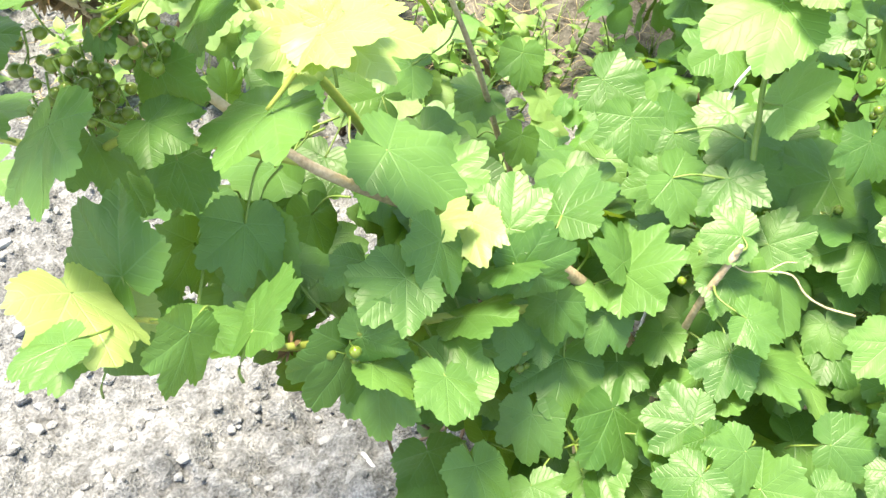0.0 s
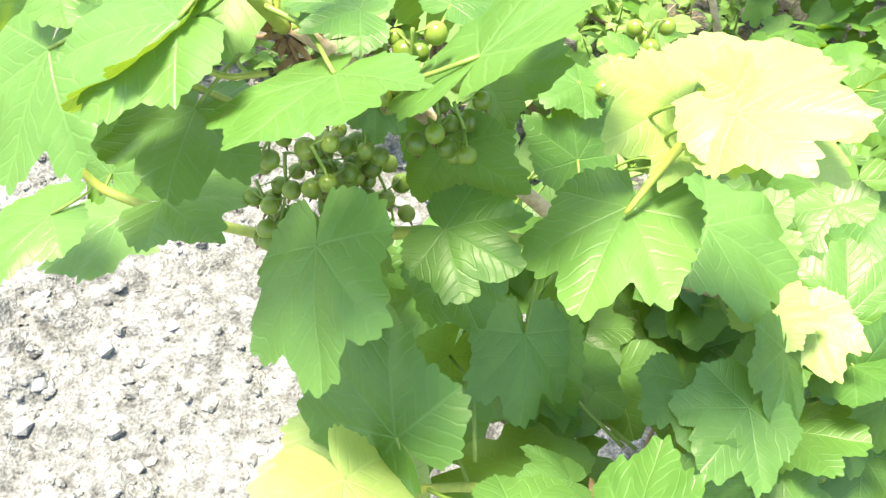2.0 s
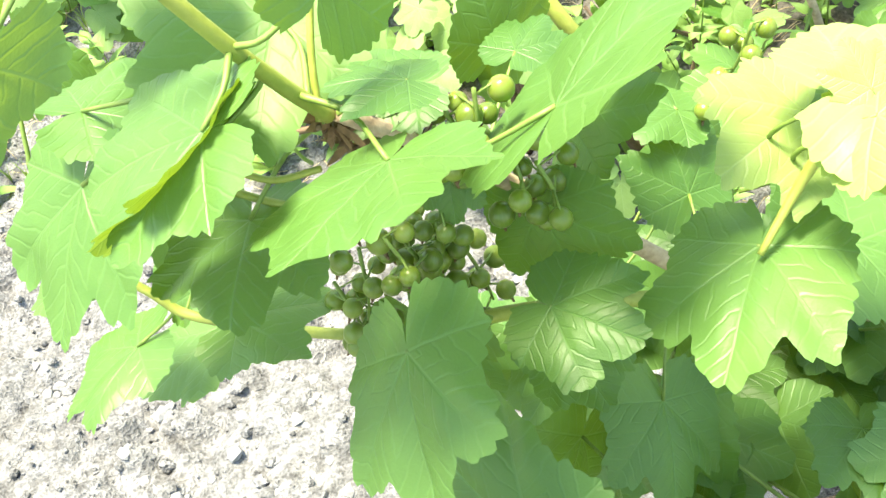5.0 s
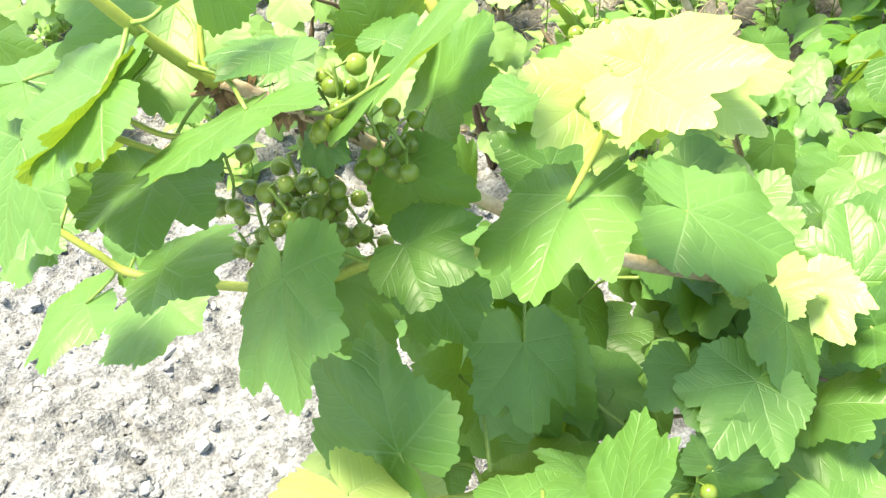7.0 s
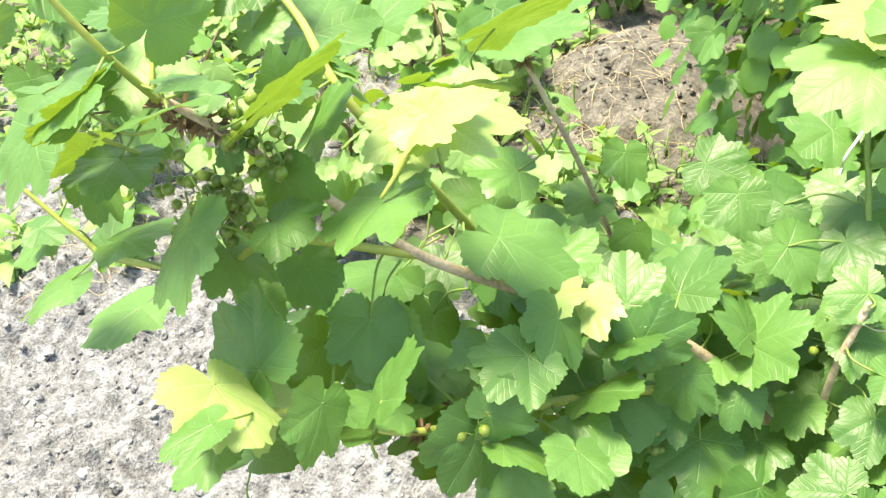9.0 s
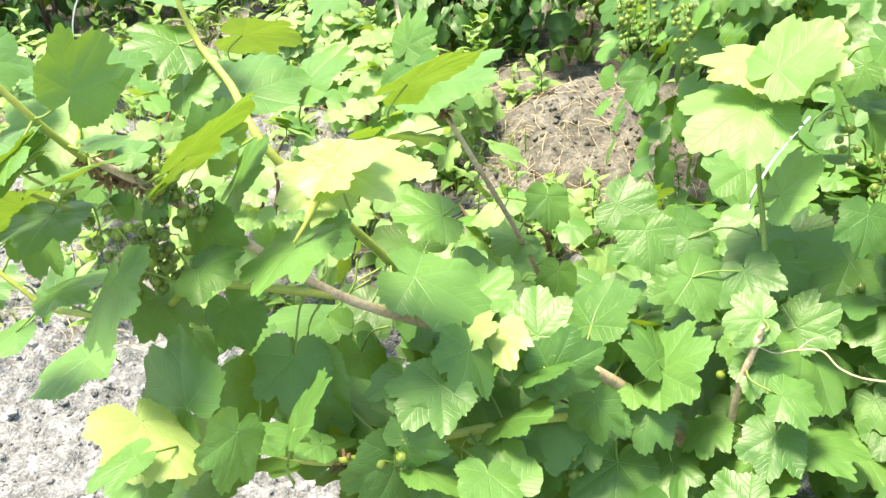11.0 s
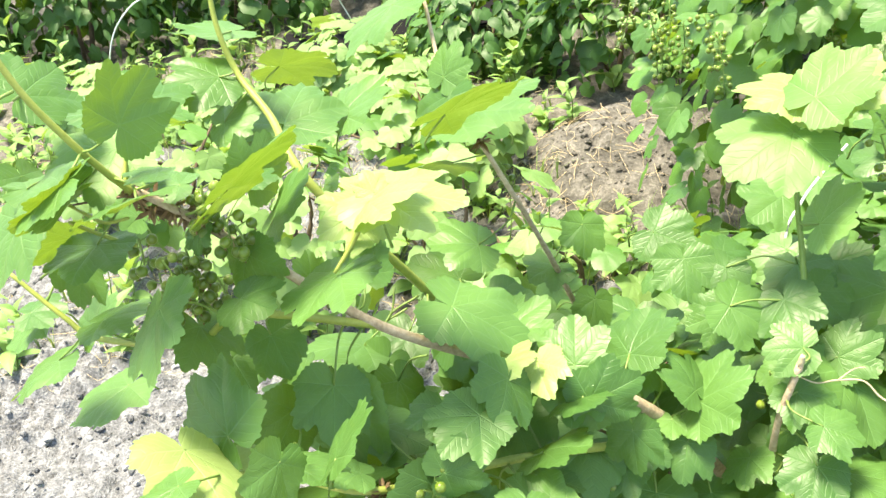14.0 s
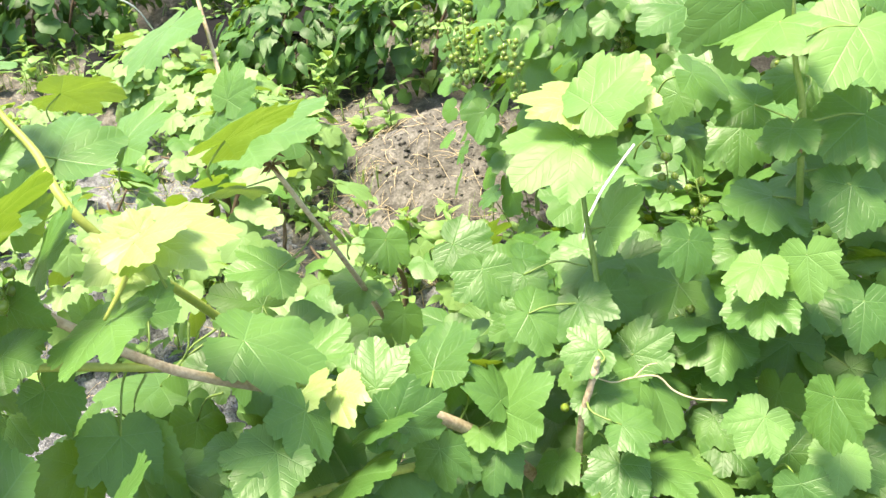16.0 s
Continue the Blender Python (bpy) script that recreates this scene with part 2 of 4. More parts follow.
HERO = [leaf_mesh("leaf", LEAF, 10 + k, sinus=(0.66, 0.70, 0.75, 0.69, 0.62, 0.72)[k], cup=(0.06, 0.12, 0.09, 0.16, 0.1, 0.05)[k], droop=(0.16, 0.26, 0.1, 0.2, 0.3, 0.14)[k]) for k in range(6)]
HERO_FOLDED = [leaf_mesh("leaf", LEAF, 24 + k, sinus=(0.68, 0.72)[k], cup=0.2, droop=(0.25, 0.15)[k], fold=(0.75, 0.5)[k]) for k in range(2)]
HERO_YOUNG_LIT = [leaf_mesh("leaf", LEAF_YOUNG_LIT, 30 + k, sinus=(0.66, 0.74, 0.70)[k], cup=(0.14, 0.2, 0.1)[k], droop=(0.2, 0.1, 0.3)[k], wave=0.05) for k in range(3)]
# pale copy of the leaf green, with sunlight painted in
LEAF_SUN_TONE = leaf_material("leaf_sun_tone", (0.13, 0.26, 0.07), (0.26, 0.42, 0.15), (0.38, 0.54, 0.08), 0.34)
# lighter copy of the leaf green; the light these leaves catch is in the colour
LEAF_LIT_TONE = leaf_material("leaf_lit_tone", (0.085, 0.215, 0.045), (0.18, 0.35, 0.10), (0.32, 0.48, 0.05), 0.36)
HERO_LIT_TONE = [leaf_mesh("leaf", LEAF_LIT_TONE, 40 + k, sinus=(0.68, 0.73, 0.70)[k], cup=(0.1, 0.06, 0.14)[k], droop=(0.2, 0.14, 0.25)[k]) for k in range(3)]
FILL = [leaf_mesh("leaf", LEAF, 50 + k, around=64, rings=3, sinus=(0.66, 0.76, 0.79, 0.68)[k], cup=(0.08, 0.14, 0.1, 0.05)[k], droop=(0.2, 0.3, 0.12, 0.25)[k]) for k in range(4)]

# fill leaves in the paled green that stands in for sun
FILL_SUN_TONE = [leaf_mesh("leaf", LEAF_SUN_TONE, 70 + k, around=64, rings=3, sinus=(0.66, 0.74)[k]) for k in range(2)]


def thing(name, place, label, category, group="", kind=""):
    ob = new(name)
    ob.location = place
    ob.empty_display_size = 0.05
    return tagged(ob, label, category, group, kind)


def put(ob, parent, m):
    """Hang a part under its thing, given its pose in the world."""
    ob.parent = parent
    ob.matrix_basis = Matrix.Translation(-parent.location) @ m


def put_tube(name, parent, points, radii, mat, **options):
    ob = tube(name, [Vector(q) - parent.location for q in points], radii, mat, parent, **options)
    return ob


def nearest_on(branches, q):
    best = None
    for pts in branches:
        for v in pts:
            d = (v - q).length
            if best is None or d < best[0]:
                best = (d, v)
    return best


def stalk(parent, base, m3, branches, size, rng, mat=None):
    """The leaf stalk from the blade's base back to the nearest wood."""
    d, v = nearest_on(branches, base)
    back = -(m3 @ Vector((0, 1, 0)))
    reach = min(d, 0.06)
    end = base + (v - base).normalized() * reach if d > 1e-4 else base + back * 0.02
    if d > 0.085:
        end = base + (0.5 * back + Vector((0, 0.35, -0.8))).normalized() * 0.045
    mid = (base + end) / 2 + back * min(0.18 * reach, 0.009) + Vector((rng.uniform(-1, 1), rng.uniform(-1, 1), 0)) * 0.003
    pts = catmull([base - parent.location, mid - parent.location, end - parent.location], 4)
    vv, ff = tube_data(pts, [0.0008 * (0.6 + size / 0.1), 0.0009, 0.0012], 6)
    return mesh_object("leaf_stalk", vv, ff, mat or PETIOLE, parent)


def add_leaf(parent, place, turn, size, wide=1.0, meshes=None, rng=random, branches=None):
    m = pose(*place, *turn) @ Matrix.Diagonal((size * wide, size, size, 1))
    ob = new("leaf", rng.choice(meshes or HERO))
    put(ob, parent, m)
    if branches:
        stalk(parent, Vector(place), m.to_3x3().normalized(), branches, size, rng)
    return ob


# ---- ground ----
def ground_height(x, y):
    h = 0.024 * noise.noise(Vector((x * 2.1, y * 2.1, 0.3)))
    near = max(0.0, 1 - max(0.0, math.hypot(x + 0.1, y - 1.2) - 2.2) / 2)
    if near > 0:
        v = Vector((x, y, 1.7))
        w = v + 0.02 * Vector((noise.noise(v * 18), noise.noise(v * 18 + Vector((7, 3, 1))), 0))
        lump = 0.5 - noise.voronoi(w * 21)[0][0]
        if y > 1.5 and x > 0.0:
            lump *= 0.35
        grain = 0.5 - noise.voronoi(w * 58)[0][0]
        rough = 0.6 + 0.9 * max(0.0, noise.noise(v * 4.2) + 0.25)
        h += near * (0.030 * noise.noise(v * 7) + rough * (0.046 * lump + 0.022 * grain))
        # heap of dug soil behind the bush
        d = math.hypot((x - 0.49) / 0.29, (y - 1.98) / 0.26)
        h += 0.12 * max(0.0, 1 - d * d) ** 1.2 * (1 + 0.25 * noise.noise(v * 9))
        # furrow in front of the heap
        d = math.hypot((x - 0.40) / 0.10, (y - 1.60) / 0.16)
        h -= 0.07 * max(0.0, 1 - d * d)
    return h


def build_ground():
    xs = [-60, -25, -12, -6, -4, -3, -2.4] + [-2.0 + 0.014 * i for i in range(58)] + [-1.188 + 0.007 * i for i in range(200)] + [0.212 + 0.014 * i for i in range(78)] + [1.4, 1.8, 2.4, 3.2, 4.5, 7, 13, 28, 60]
    ys = [-60, -25, -10, -4, -2, -1, -0.4, 0.0, 0.25] + [0.45 + 0.007 * i for i in range(200)] + [1.85 + 0.014 * i for i in range(80)] + [3.2, 3.5, 4, 4.8, 6, 9, 15, 30, 70]
    verts = [(x, y, ground_height(x, y)) for y in ys for x in xs]
    w = len(xs)
    faces = [(r * w + c, r * w + c + 1, (r + 1) * w + c + 1, (r + 1) * w + c) for r in range(len(ys) - 1) for c in range(w - 1)]
    ob = mesh_object("ground", verts, faces, SOIL)
    ob.data.materials.append(SOIL_BROWN)
    for p in ob.data.polygons:
        c = p.center
        k = noise.noise(Vector((c.x * 3, c.y * 3, 5)))
        # brown soil on the heap; past y 2.5 the brown also darkens for shade
        if c.y > 1.55 + 0.25 * k and c.x > 0.0 + 0.3 * k or c.y > 2.5 + 0.4 * k:
            p.material_index = 1
    return tagged(ob, "bare dry crumbly garden soil with clods and a dug heap", "ground", kind="structure")


ground = build_ground()


def clod_stuff(name, count, area, sizes, mat, seed, label):
    """Loose lumps of soil, pressed a little into the ground."""
    rng = random.Random(seed)
    ico = bmesh.new()
    bmesh.ops.create_icosphere(ico, subdivisions=2, radius=1)
    iv = [v.co.copy() for v in ico.verts]
    fc = [[v.index for v in f.verts] for f in ico.faces]
    ico.free()
    verts, faces = [], []
    for _ in range(count):
        x, y = rng.uniform(*area[0]), rng.uniform(*area[1])
        s = sizes[0] * (sizes[1] / sizes[0]) ** (rng.random() ** 2.2)
        sc = Vector((rng.uniform(0.7, 1.3), rng.uniform(0.7, 1.3), rng.uniform(0.5, 0.9)))
        off = Vector((rng.uniform(0, 50), rng.uniform(0, 50), 0))
        rot = Euler((rng.uniform(-0.5, 0.5), rng.uniform(-0.5, 0.5), rng.uniform(0, 6.3))).to_matrix()
        at = Vector((x, y, ground_height(x, y) + 0.1 * s))
        n = len(verts)
        for v in iv:
            k = 1 + 0.38 * noise.noise(v * 1.6 + off) + 0.2 * noise.noise(v * 4 + off)
            q = v * k
            verts.append(at + s * (rot @ Vector((q.x * sc.x, q.y * sc.y, q.z * sc.z))))
        faces += [[n + i for i in f] for f in fc]
    return tagged(mesh_object(name, verts, faces, mat, smooth=False), label, "soil clods", kind="stuff")


clod_stuff("soil_clods", 5200, ((-1.4, 0.25), (0.45, 2.1)), (0.002, 0.011), SOIL, 3, "pale dry crumbs and lumps of soil on bare ground")
clod_stuff("heap_clods", 1300, ((0.1, 0.8), (1.55, 2.3)), (0.002, 0.009), SOIL_BROWN, 4, "brown soil lumps lying over the dug heap")


def litter_stuff(name, count, area, seed, label):
    """Dry straw, roots and stem ends strewn on the soil."""
    rng = random.Random(seed)
    verts, faces = [], []
    for _ in range(count):
        x, y = rng.uniform(*area[0]), rng.uniform(*area[1])
        a, ln = rng.uniform(0, 6.3), rng.uniform(0.015, 0.075)
        d = Vector((math.cos(a), math.sin(a), 0))
        s = Vector((-d.y, d.x, 0)) * rng.uniform(-0.2, 0.2) * ln
        pts = []
        for k in (-0.5, 0.0, 0.5):
            q = Vector((x, y, 0)) + d * ln * k + (s if k == 0 else Vector())
            q.z = ground_height(q.x, q.y) + 0.006 + rng.uniform(0, 0.012)
            pts.append(q)
        r = rng.uniform(0.0004, 0.0011)
        v, f = tube_data(catmull(pts, 2), [r, r * 0.7], 4)
        n = len(verts)
        verts += v
        faces += [[n + i for i in g] for g in f]
    return tagged(mesh_object(name, verts, faces, STRAW), label, "plant litter", kind="stuff")


litter_stuff("straw_litter", 110, ((0.16, 0.52), (1.45, 2.05)), 15, "pale straw and dry stems on the side of the heap")
litter_stuff("straw_litter", 240, ((0.05, 0.85), (0.9, 2.4)), 5, "dry straw and root bits strewn over the soil")
litter_stuff("straw_litter", 1500, ((-1.3, 0.45), (1.35, 3.2)), 6, "sparse dry stems scattered on pale garden soil")


# ---- near currant bush ----
bush = thing("currant_bush", (0.36, 0.62, 0.0), "green currant bush with lobed leaves and unripe berries", "shrub")
BRANCHES = []


def branch(name, points, radii, mat, lumpy=0.06, sides=9):
    pts = catmull(points, 8)
    BRANCHES.append(pts)
    v, f = tube_data([q - bush.location for q in pts], radii, sides, lumpy, len(BRANCHES))
    return mesh_object(name, v, f, mat, bush)


branch("branch", [(0.36, 0.62, -0.02), (0.32, 0.56, 0.32), (0.22, 0.515, 0.53), (0.12, 0.50, 0.625), (0.064, 0.504, 0.645), (-0.019, 0.494, 0.700), (-0.085, 0.505, 0.755), (-0.135, 0.492, 0.815), (-0.165, 0.48, 0.850)], [0.008, 0.0062, 0.0050, 0.0040, 0.0034, 0.0028], BARK)
branch("shoot", [(-0.168, 0.481, 0.849), (-0.180, 0.474, 0.872), (-0.193, 0.470, 0.897), (-0.211, 0.471, 0.931), (-0.226, 0.477, 0.971), (-0.232, 0.482, 0.999), (-0.235, 0.486, 1.025)], [0.0027, 0.0025, 0.0022, 0.0016], SHOOT, 0.02)
branch("shoot", [(-0.222, 0.475, 0.957), (-0.245, 0.482, 0.971), (-0.269, 0.488, 0.983)], [0.0017, 0.0013, 0.001], SHOOT, 0.02)
branch("shoot", [(-0.02, 0.495, 0.70), (-0.115, 0.478, 0.738), (-0.172, 0.515, 0.690), (-0.262, 0.555, 0.680), (-0.287, 0.565, 0.698), (-0.325, 0.58, 0.74)], [0.0034, 0.003, 0.0026, 0.0018], SHOOT, 0.02)
branch("shoot", [(0.22, 0.515, 0.52), (0.08, 0.45, 0.585), (-0.030, 0.395, 0.625), (-0.088, 0.398, 0.644), (-0.130, 0.388, 0.668)], [0.004, 0.0034, 0.0026, 0.002], SHOOT, 0.03)
branch("branch", [(0.30, 0.70, 0.0), (0.22, 0.77, 0.35), (0.164, 0.753, 0.52), (0.13, 0.73, 0.62), (0.084, 0.735, 0.725), (0.058, 0.79, 0.765), (0.047, 0.876, 0.828), (0.04, 0.93, 0.90)], [0.005, 0.0032, 0.0026, 0.0022, 0.0018], BARK)
branch("branch", [(0.40, 0.64, 0.0), (0.35, 0.56, 0.45), (0.342, 0.555, 0.60), (0.347, 0.585, 0.65), (0.346, 0.606, 0.70), (0.35, 0.63, 0.785)], [0.005, 0.0032, 0.0025, 0.002], PETIOLE)
branch("branch", [(0.48, 0.66, 0.0), (0.53, 0.56, 0.45), (0.523, 0.556, 0.74), (0.513, 0.565, 0.82), (0.51, 0.58, 0.90), (0.508, 0.59, 0.96)], [0.005, 0.0034, 0.0022, 0.0016], PETIOLE)
branch("branch", [(0.38, 0.60, 0.0), (0.31, 0.52, 0.35), (0.295, 0.485, 0.535), (0.311, 0.486, 0.613)], [0.007, 0.0045, 0.0032, 0.003], BARK)
branch("shoot", [(0.28, 0.72, 0.05), (0.05, 0.66, 0.55), (-0.061, 0.605, 0.762), (-0.099, 0.672, 0.809), (-0.125, 0.71, 0.835), (-0.137, 0.725, 0.876), (-0.139, 0.744, 0.93)], [0.005, 0.004, 0.003, 0.002], SHOOT, 0.02)
branch("branch", [(0.42, 0.62, 0.0), (0.60, 0.55, 0.4), (0.70, 0.53, 0.62), (0.76, 0.55, 0.75)], [0.007, 0.005, 0.003], BARK)
branch("branch", [(0.36, 0.58, 0.0), (0.25, 0.46, 0.25), (0.20, 0.42, 0.45)], [0.006, 0.004, 0.0025], BARK)
branch("branch", [(0.42, 0.58, 0.0), (0.47, 0.48, 0.3), (0.50, 0.46, 0.52)], [0.006, 0.004, 0.0025], BARK)

for k in range(14):
    _r = random.Random(900 + k)
    _a = Vector((_r.uniform(0.1, 0.4), _r.uniform(0.5, 0.7), 0.0))
    _e = Vector((_r.uniform(-0.15, 0.5), _r.uniform(0.45, 0.75), _r.uniform(0.35, 0.6)))
    put_tube("twig", bush, [_a, _a.lerp(_e, 0.5) + Vector((_r.uniform(-0.06, 0.06), _r.uniform(-0.05, 0.05), 0.05)), _e], [0.0026, 0.002, 0.0012], BARK_DARK, lumpy=0.1, seed=k)



rng = random.Random(21)
ALL = []


def dress(rows, meshes, fill, seed):
    """Leaves at their places, and further ones in the shade behind them."""
    r = random.Random(seed)
    for x, y, z, rx, ry, rz, size, wide in rows:
        add_leaf(bush, (x, y, z), (rx, ry, rz), size, wide, meshes, r, BRANCHES)
        ALL.append((x, y, z, size))
        for _ in range(fill):
            d = r.uniform(0.035, 0.17)
            q = Vector((x, y, z)) + d * Vector((r.uniform(-0.6, 0.6), 0.50 + r.uniform(-0.3, 0.4), -0.75 + r.uniform(-0.3, 0.3)))
            if q.z < 0.05:
                continue
            add_leaf(bush, q, (r.gauss(8, 22), r.gauss(0, 22), r.uniform(0, 360)), r.uniform(0.036, 0.056), r.uniform(0.9, 1.1), FILL, r, BRANCHES)


def leaf_at(mesh, x, y, z, rx, ry, rz, size, wide):
    """One leaf of the outer crown, with its stalk."""
    r = random.Random(round(1e4 * x) + round(1e7 * z))
    add_leaf(bush, (x, y, z), (rx, ry, rz), size, wide, [mesh], r, BRANCHES)
    ALL.append((x, y, z, size))


# outer leaves, one by one
leaf_at(HERO[0], -0.035, 0.453, 0.780, 0, 13, 148, 0.056, 0.84)
leaf_at(HERO[1], -0.160, 0.439, 0.778, -19, 37, 160, 0.056, 0.87)
leaf_at(HERO[2], -0.151, 0.439, 0.864, 12, 25, 146, 0.048, 0.97)
leaf_at(HERO[3], -0.104, 0.488, 0.783, -72, 31, 149, 0.037, 1.22)
leaf_at(HERO[4], -0.060, 0.468, 0.668, -32, -22, -168, 0.046, 0.96)
leaf_at(HERO_YOUNG_LIT[2], -0.010, 0.488, 0.805, 14, -26, 122, 0.041, 0.99)
leaf_at(HERO_YOUNG_LIT[0], -0.006, 0.451, 0.833, 34, 9, -118, 0.045, 0.88)
leaf_at(HERO[1], -0.200, 0.464, 0.862, -156, -48, -58, 0.046, 0.89)
leaf_at(HERO[2], 0.035, 0.525, 0.653, 44, -37, -25, 0.055, 0.80)
leaf_at(HERO[3], -0.074, 0.551, 0.714, 70, 27, 41, 0.024, 0.99)
leaf_at(HERO[4], -0.029, 0.539, 0.719, 51, 4, 18, 0.036, 1.02)
leaf_at(HERO[5], -0.077, 0.326, 0.730, -59, -52, -146, 0.036, 0.94)
leaf_at(HERO[0], 0.011, 0.398, 0.618, -66, -43, -165, 0.051, 1.03)
leaf_at(HERO[1], 0.031, 0.397, 0.592, -42, 19, 155, 0.050, 0.88)
leaf_at(HERO[2], -0.045, 0.338, 0.716, 29, -44, -45, 0.044, 0.87)
leaf_at(HERO[3], 0.018, 0.395, 0.634, 41, 59, -52, 0.036, 0.90)
leaf_at(HERO[4], 0.191, 0.473, 0.500, -13, -13, 167, 0.054, 1.03)
leaf_at(HERO[5], 0.229, 0.433, 0.482, -40, -13, -152, 0.058, 1.10)
leaf_at(HERO[0], 0.170, 0.467, 0.582, -63, 10, 158, 0.038, 0.89)
leaf_at(HERO[1], 0.239, 0.474, 0.491, 1, 12, 170, 0.039, 0.90)
leaf_at(HERO[2], 0.302, 0.453, 0.498, 24, 12, -156, 0.056, 0.89)
leaf_at(HERO[3], 0.389, 0.491, 0.466, -46, 47, 145, 0.052, 1.00)
leaf_at(HERO[4], 0.275, 0.486, 0.515, 0, 23, 151, 0.034, 0.95)
leaf_at(HERO_LIT_TONE[2], 0.395, 0.471, 0.492, -11, -14, -154, 0.058, 0.88)
leaf_at(HERO_YOUNG_LIT[0], 0.349, 0.625, 0.785, 12, -7, 57, 0.052, 0.88)
leaf_at(HERO_LIT_TONE[1], 0.352, 0.600, 0.793, 40, 7, -76, 0.056, 0.99)
leaf_at(HERO_LIT_TONE[2], 0.338, 0.605, 0.761, -9, -13, 111, 0.068, 1.00)
leaf_at(HERO_LIT_TONE[0], 0.489, 0.554, 0.855, -10, 8, 116, 0.050, 1.00)
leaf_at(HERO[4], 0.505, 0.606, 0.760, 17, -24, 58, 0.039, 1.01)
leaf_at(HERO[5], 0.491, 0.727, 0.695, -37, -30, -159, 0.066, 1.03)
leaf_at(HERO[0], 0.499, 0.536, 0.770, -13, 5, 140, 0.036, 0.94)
leaf_at(HERO_LIT_TONE[1], 0.357, 0.581, 0.683, 57, 9, -98, 0.047, 1.05)
leaf_at(HERO_LIT_TONE[2], 0.455, 0.490, 0.677, -7, 1, 136, 0.039, 0.88)
leaf_at(HERO_LIT_TONE[0], 0.486, 0.474, 0.688, -57, 26, 127, 0.039, 1.06)
leaf_at(HERO[4], 0.456, 0.478, 0.649, -1, 10, 145, 0.043, 0.95)
leaf_at(HERO[5], 0.235, 0.506, 0.569, 44, 11, -102, 0.054, 1.08)
leaf_at(HERO_LIT_TONE[0], 0.211, 0.500, 0.557, 7, -3, 165, 0.024, 0.95)
leaf_at(HERO[1], 0.367, 0.522, 0.569, -28, -18, -154, 0.068, 0.87)
leaf_at(HERO[2], 0.321, 0.496, 0.535, -52, -16, 166, 0.037, 0.97)
leaf_at(HERO[3], 0.342, 0.451, 0.520, 3, -11, -112, 0.055, 0.97)
leaf_at(HERO[4], 0.485, 0.488, 0.532, -55, 25, 106, 0.048, 0.98)
leaf_at(HERO[5], 0.464, 0.385, 0.619, -58, 26, 108, 0.042, 1.01)
leaf_at(HERO[0], 0.080, 0.554, 0.632, 26, -4, -67, 0.048, 0.99)
leaf_at(HERO[1], 0.129, 0.489, 0.640, 39, -7, -14, 0.045, 0.91)
leaf_at(HERO_YOUNG_LIT[2], 0.069, 0.473, 0.663, 22, -12, -54, 0.032, 1.04)
leaf_at(HERO[3], -0.220, 0.405, 0.938, -62, 48, 47, 0.044, 0.50)
leaf_at(HERO[4], -0.159, 0.473, 0.901, 111, -53, -141, 0.044, 1.00)
leaf_at(HERO[5], -0.149, 1.075, 0.704, -18, -41, -58, 0.077, 1.00)
leaf_at(HERO[0], -0.139, 0.775, 0.855, 171, 0, -60, 0.054, 1.01)
leaf_at(HERO[1], 0.184, 0.541, 0.601, 30, -24, -41, 0.053, 1.01)
leaf_at(HERO[2], 0.052, 0.640, 0.803, 26, -36, -101, 0.071, 0.91)
leaf_at(HERO[3], -0.129, 0.403, 0.689, 25, -51, 21, 0.064, 0.86)
leaf_at(HERO_YOUNG_LIT[1], -0.152, 0.378, 0.703, -13, -32, -138, 0.056, 0.99)
leaf_at(HERO[5], -0.144, 0.330, 0.717, -6, 11, 115, 0.033, 0.87)
leaf_at(HERO[0], -0.108, 0.454, 0.768, 10, 20, -130, 0.036, 0.97)
leaf_at(HERO[1], -0.134, 0.491, 0.807, -44, 15, 150, 0.019, 0.99)
leaf_at(HERO[2], -0.254, 0.556, 0.778, 25, 52, 142, 0.047, 0.97)
leaf_at(HERO[3], -0.083, 0.363, 0.693, -7, -17, -87, 0.042, 0.87)
leaf_at(HERO[4], -0.096, 0.471, 0.646, -66, -44, -156, 0.048, 0.94)
leaf_at(HERO[5], -0.111, 0.439, 0.612, -48, -57, -169, 0.033, 0.97)
leaf_at(HERO[0], 0.073, 0.455, 0.664, -18, -45, 178, 0.041, 0.99)
leaf_at(HERO[1], 0.094, 0.442, 0.596, 39, -12, -122, 0.044, 0.98)
leaf_at(HERO[2], 0.131, 0.466, 0.625, 24, 21, 163, 0.036, 0.97)
leaf_at(HERO[3], 0.136, 0.466, 0.621, 27, 59, -58, 0.047, 0.85)
leaf_at(HERO[4], 0.021, 0.444, 0.654, 12, -13, 170, 0.040, 0.88)
leaf_at(HERO[5], -0.204, 0.483, 0.810, 3, -1, 170, 0.045, 0.93)
leaf_at(HERO[0], -0.265, 0.579, 0.739, -37, -47, -140, 0.040, 0.93)
leaf_at(HERO[1], -0.309, 0.570, 0.652, -16, 11, 101, 0.055, 0.88)
leaf_at(HERO[2], -0.302, 0.664, 0.542, -9, 6, 123, 0.064, 0.87)
leaf_at(HERO[3], -0.198, 0.450, 0.877, -17, -11, 84, 0.045, 1.00)
leaf_at(HERO[4], -0.142, 0.469, 0.866, 13, 8, 84, 0.024, 0.96)
leaf_at(HERO[5], -0.100, 0.466, 0.848, 15, -45, -46, 0.069, 1.00)
leaf_at(HERO[0], -0.253, 0.489, 0.834, -38, 7, 143, 0.053, 0.90)
leaf_at(HERO[1], 0.038, 0.511, 0.697, -18, 5, -112, 0.067, 0.86)
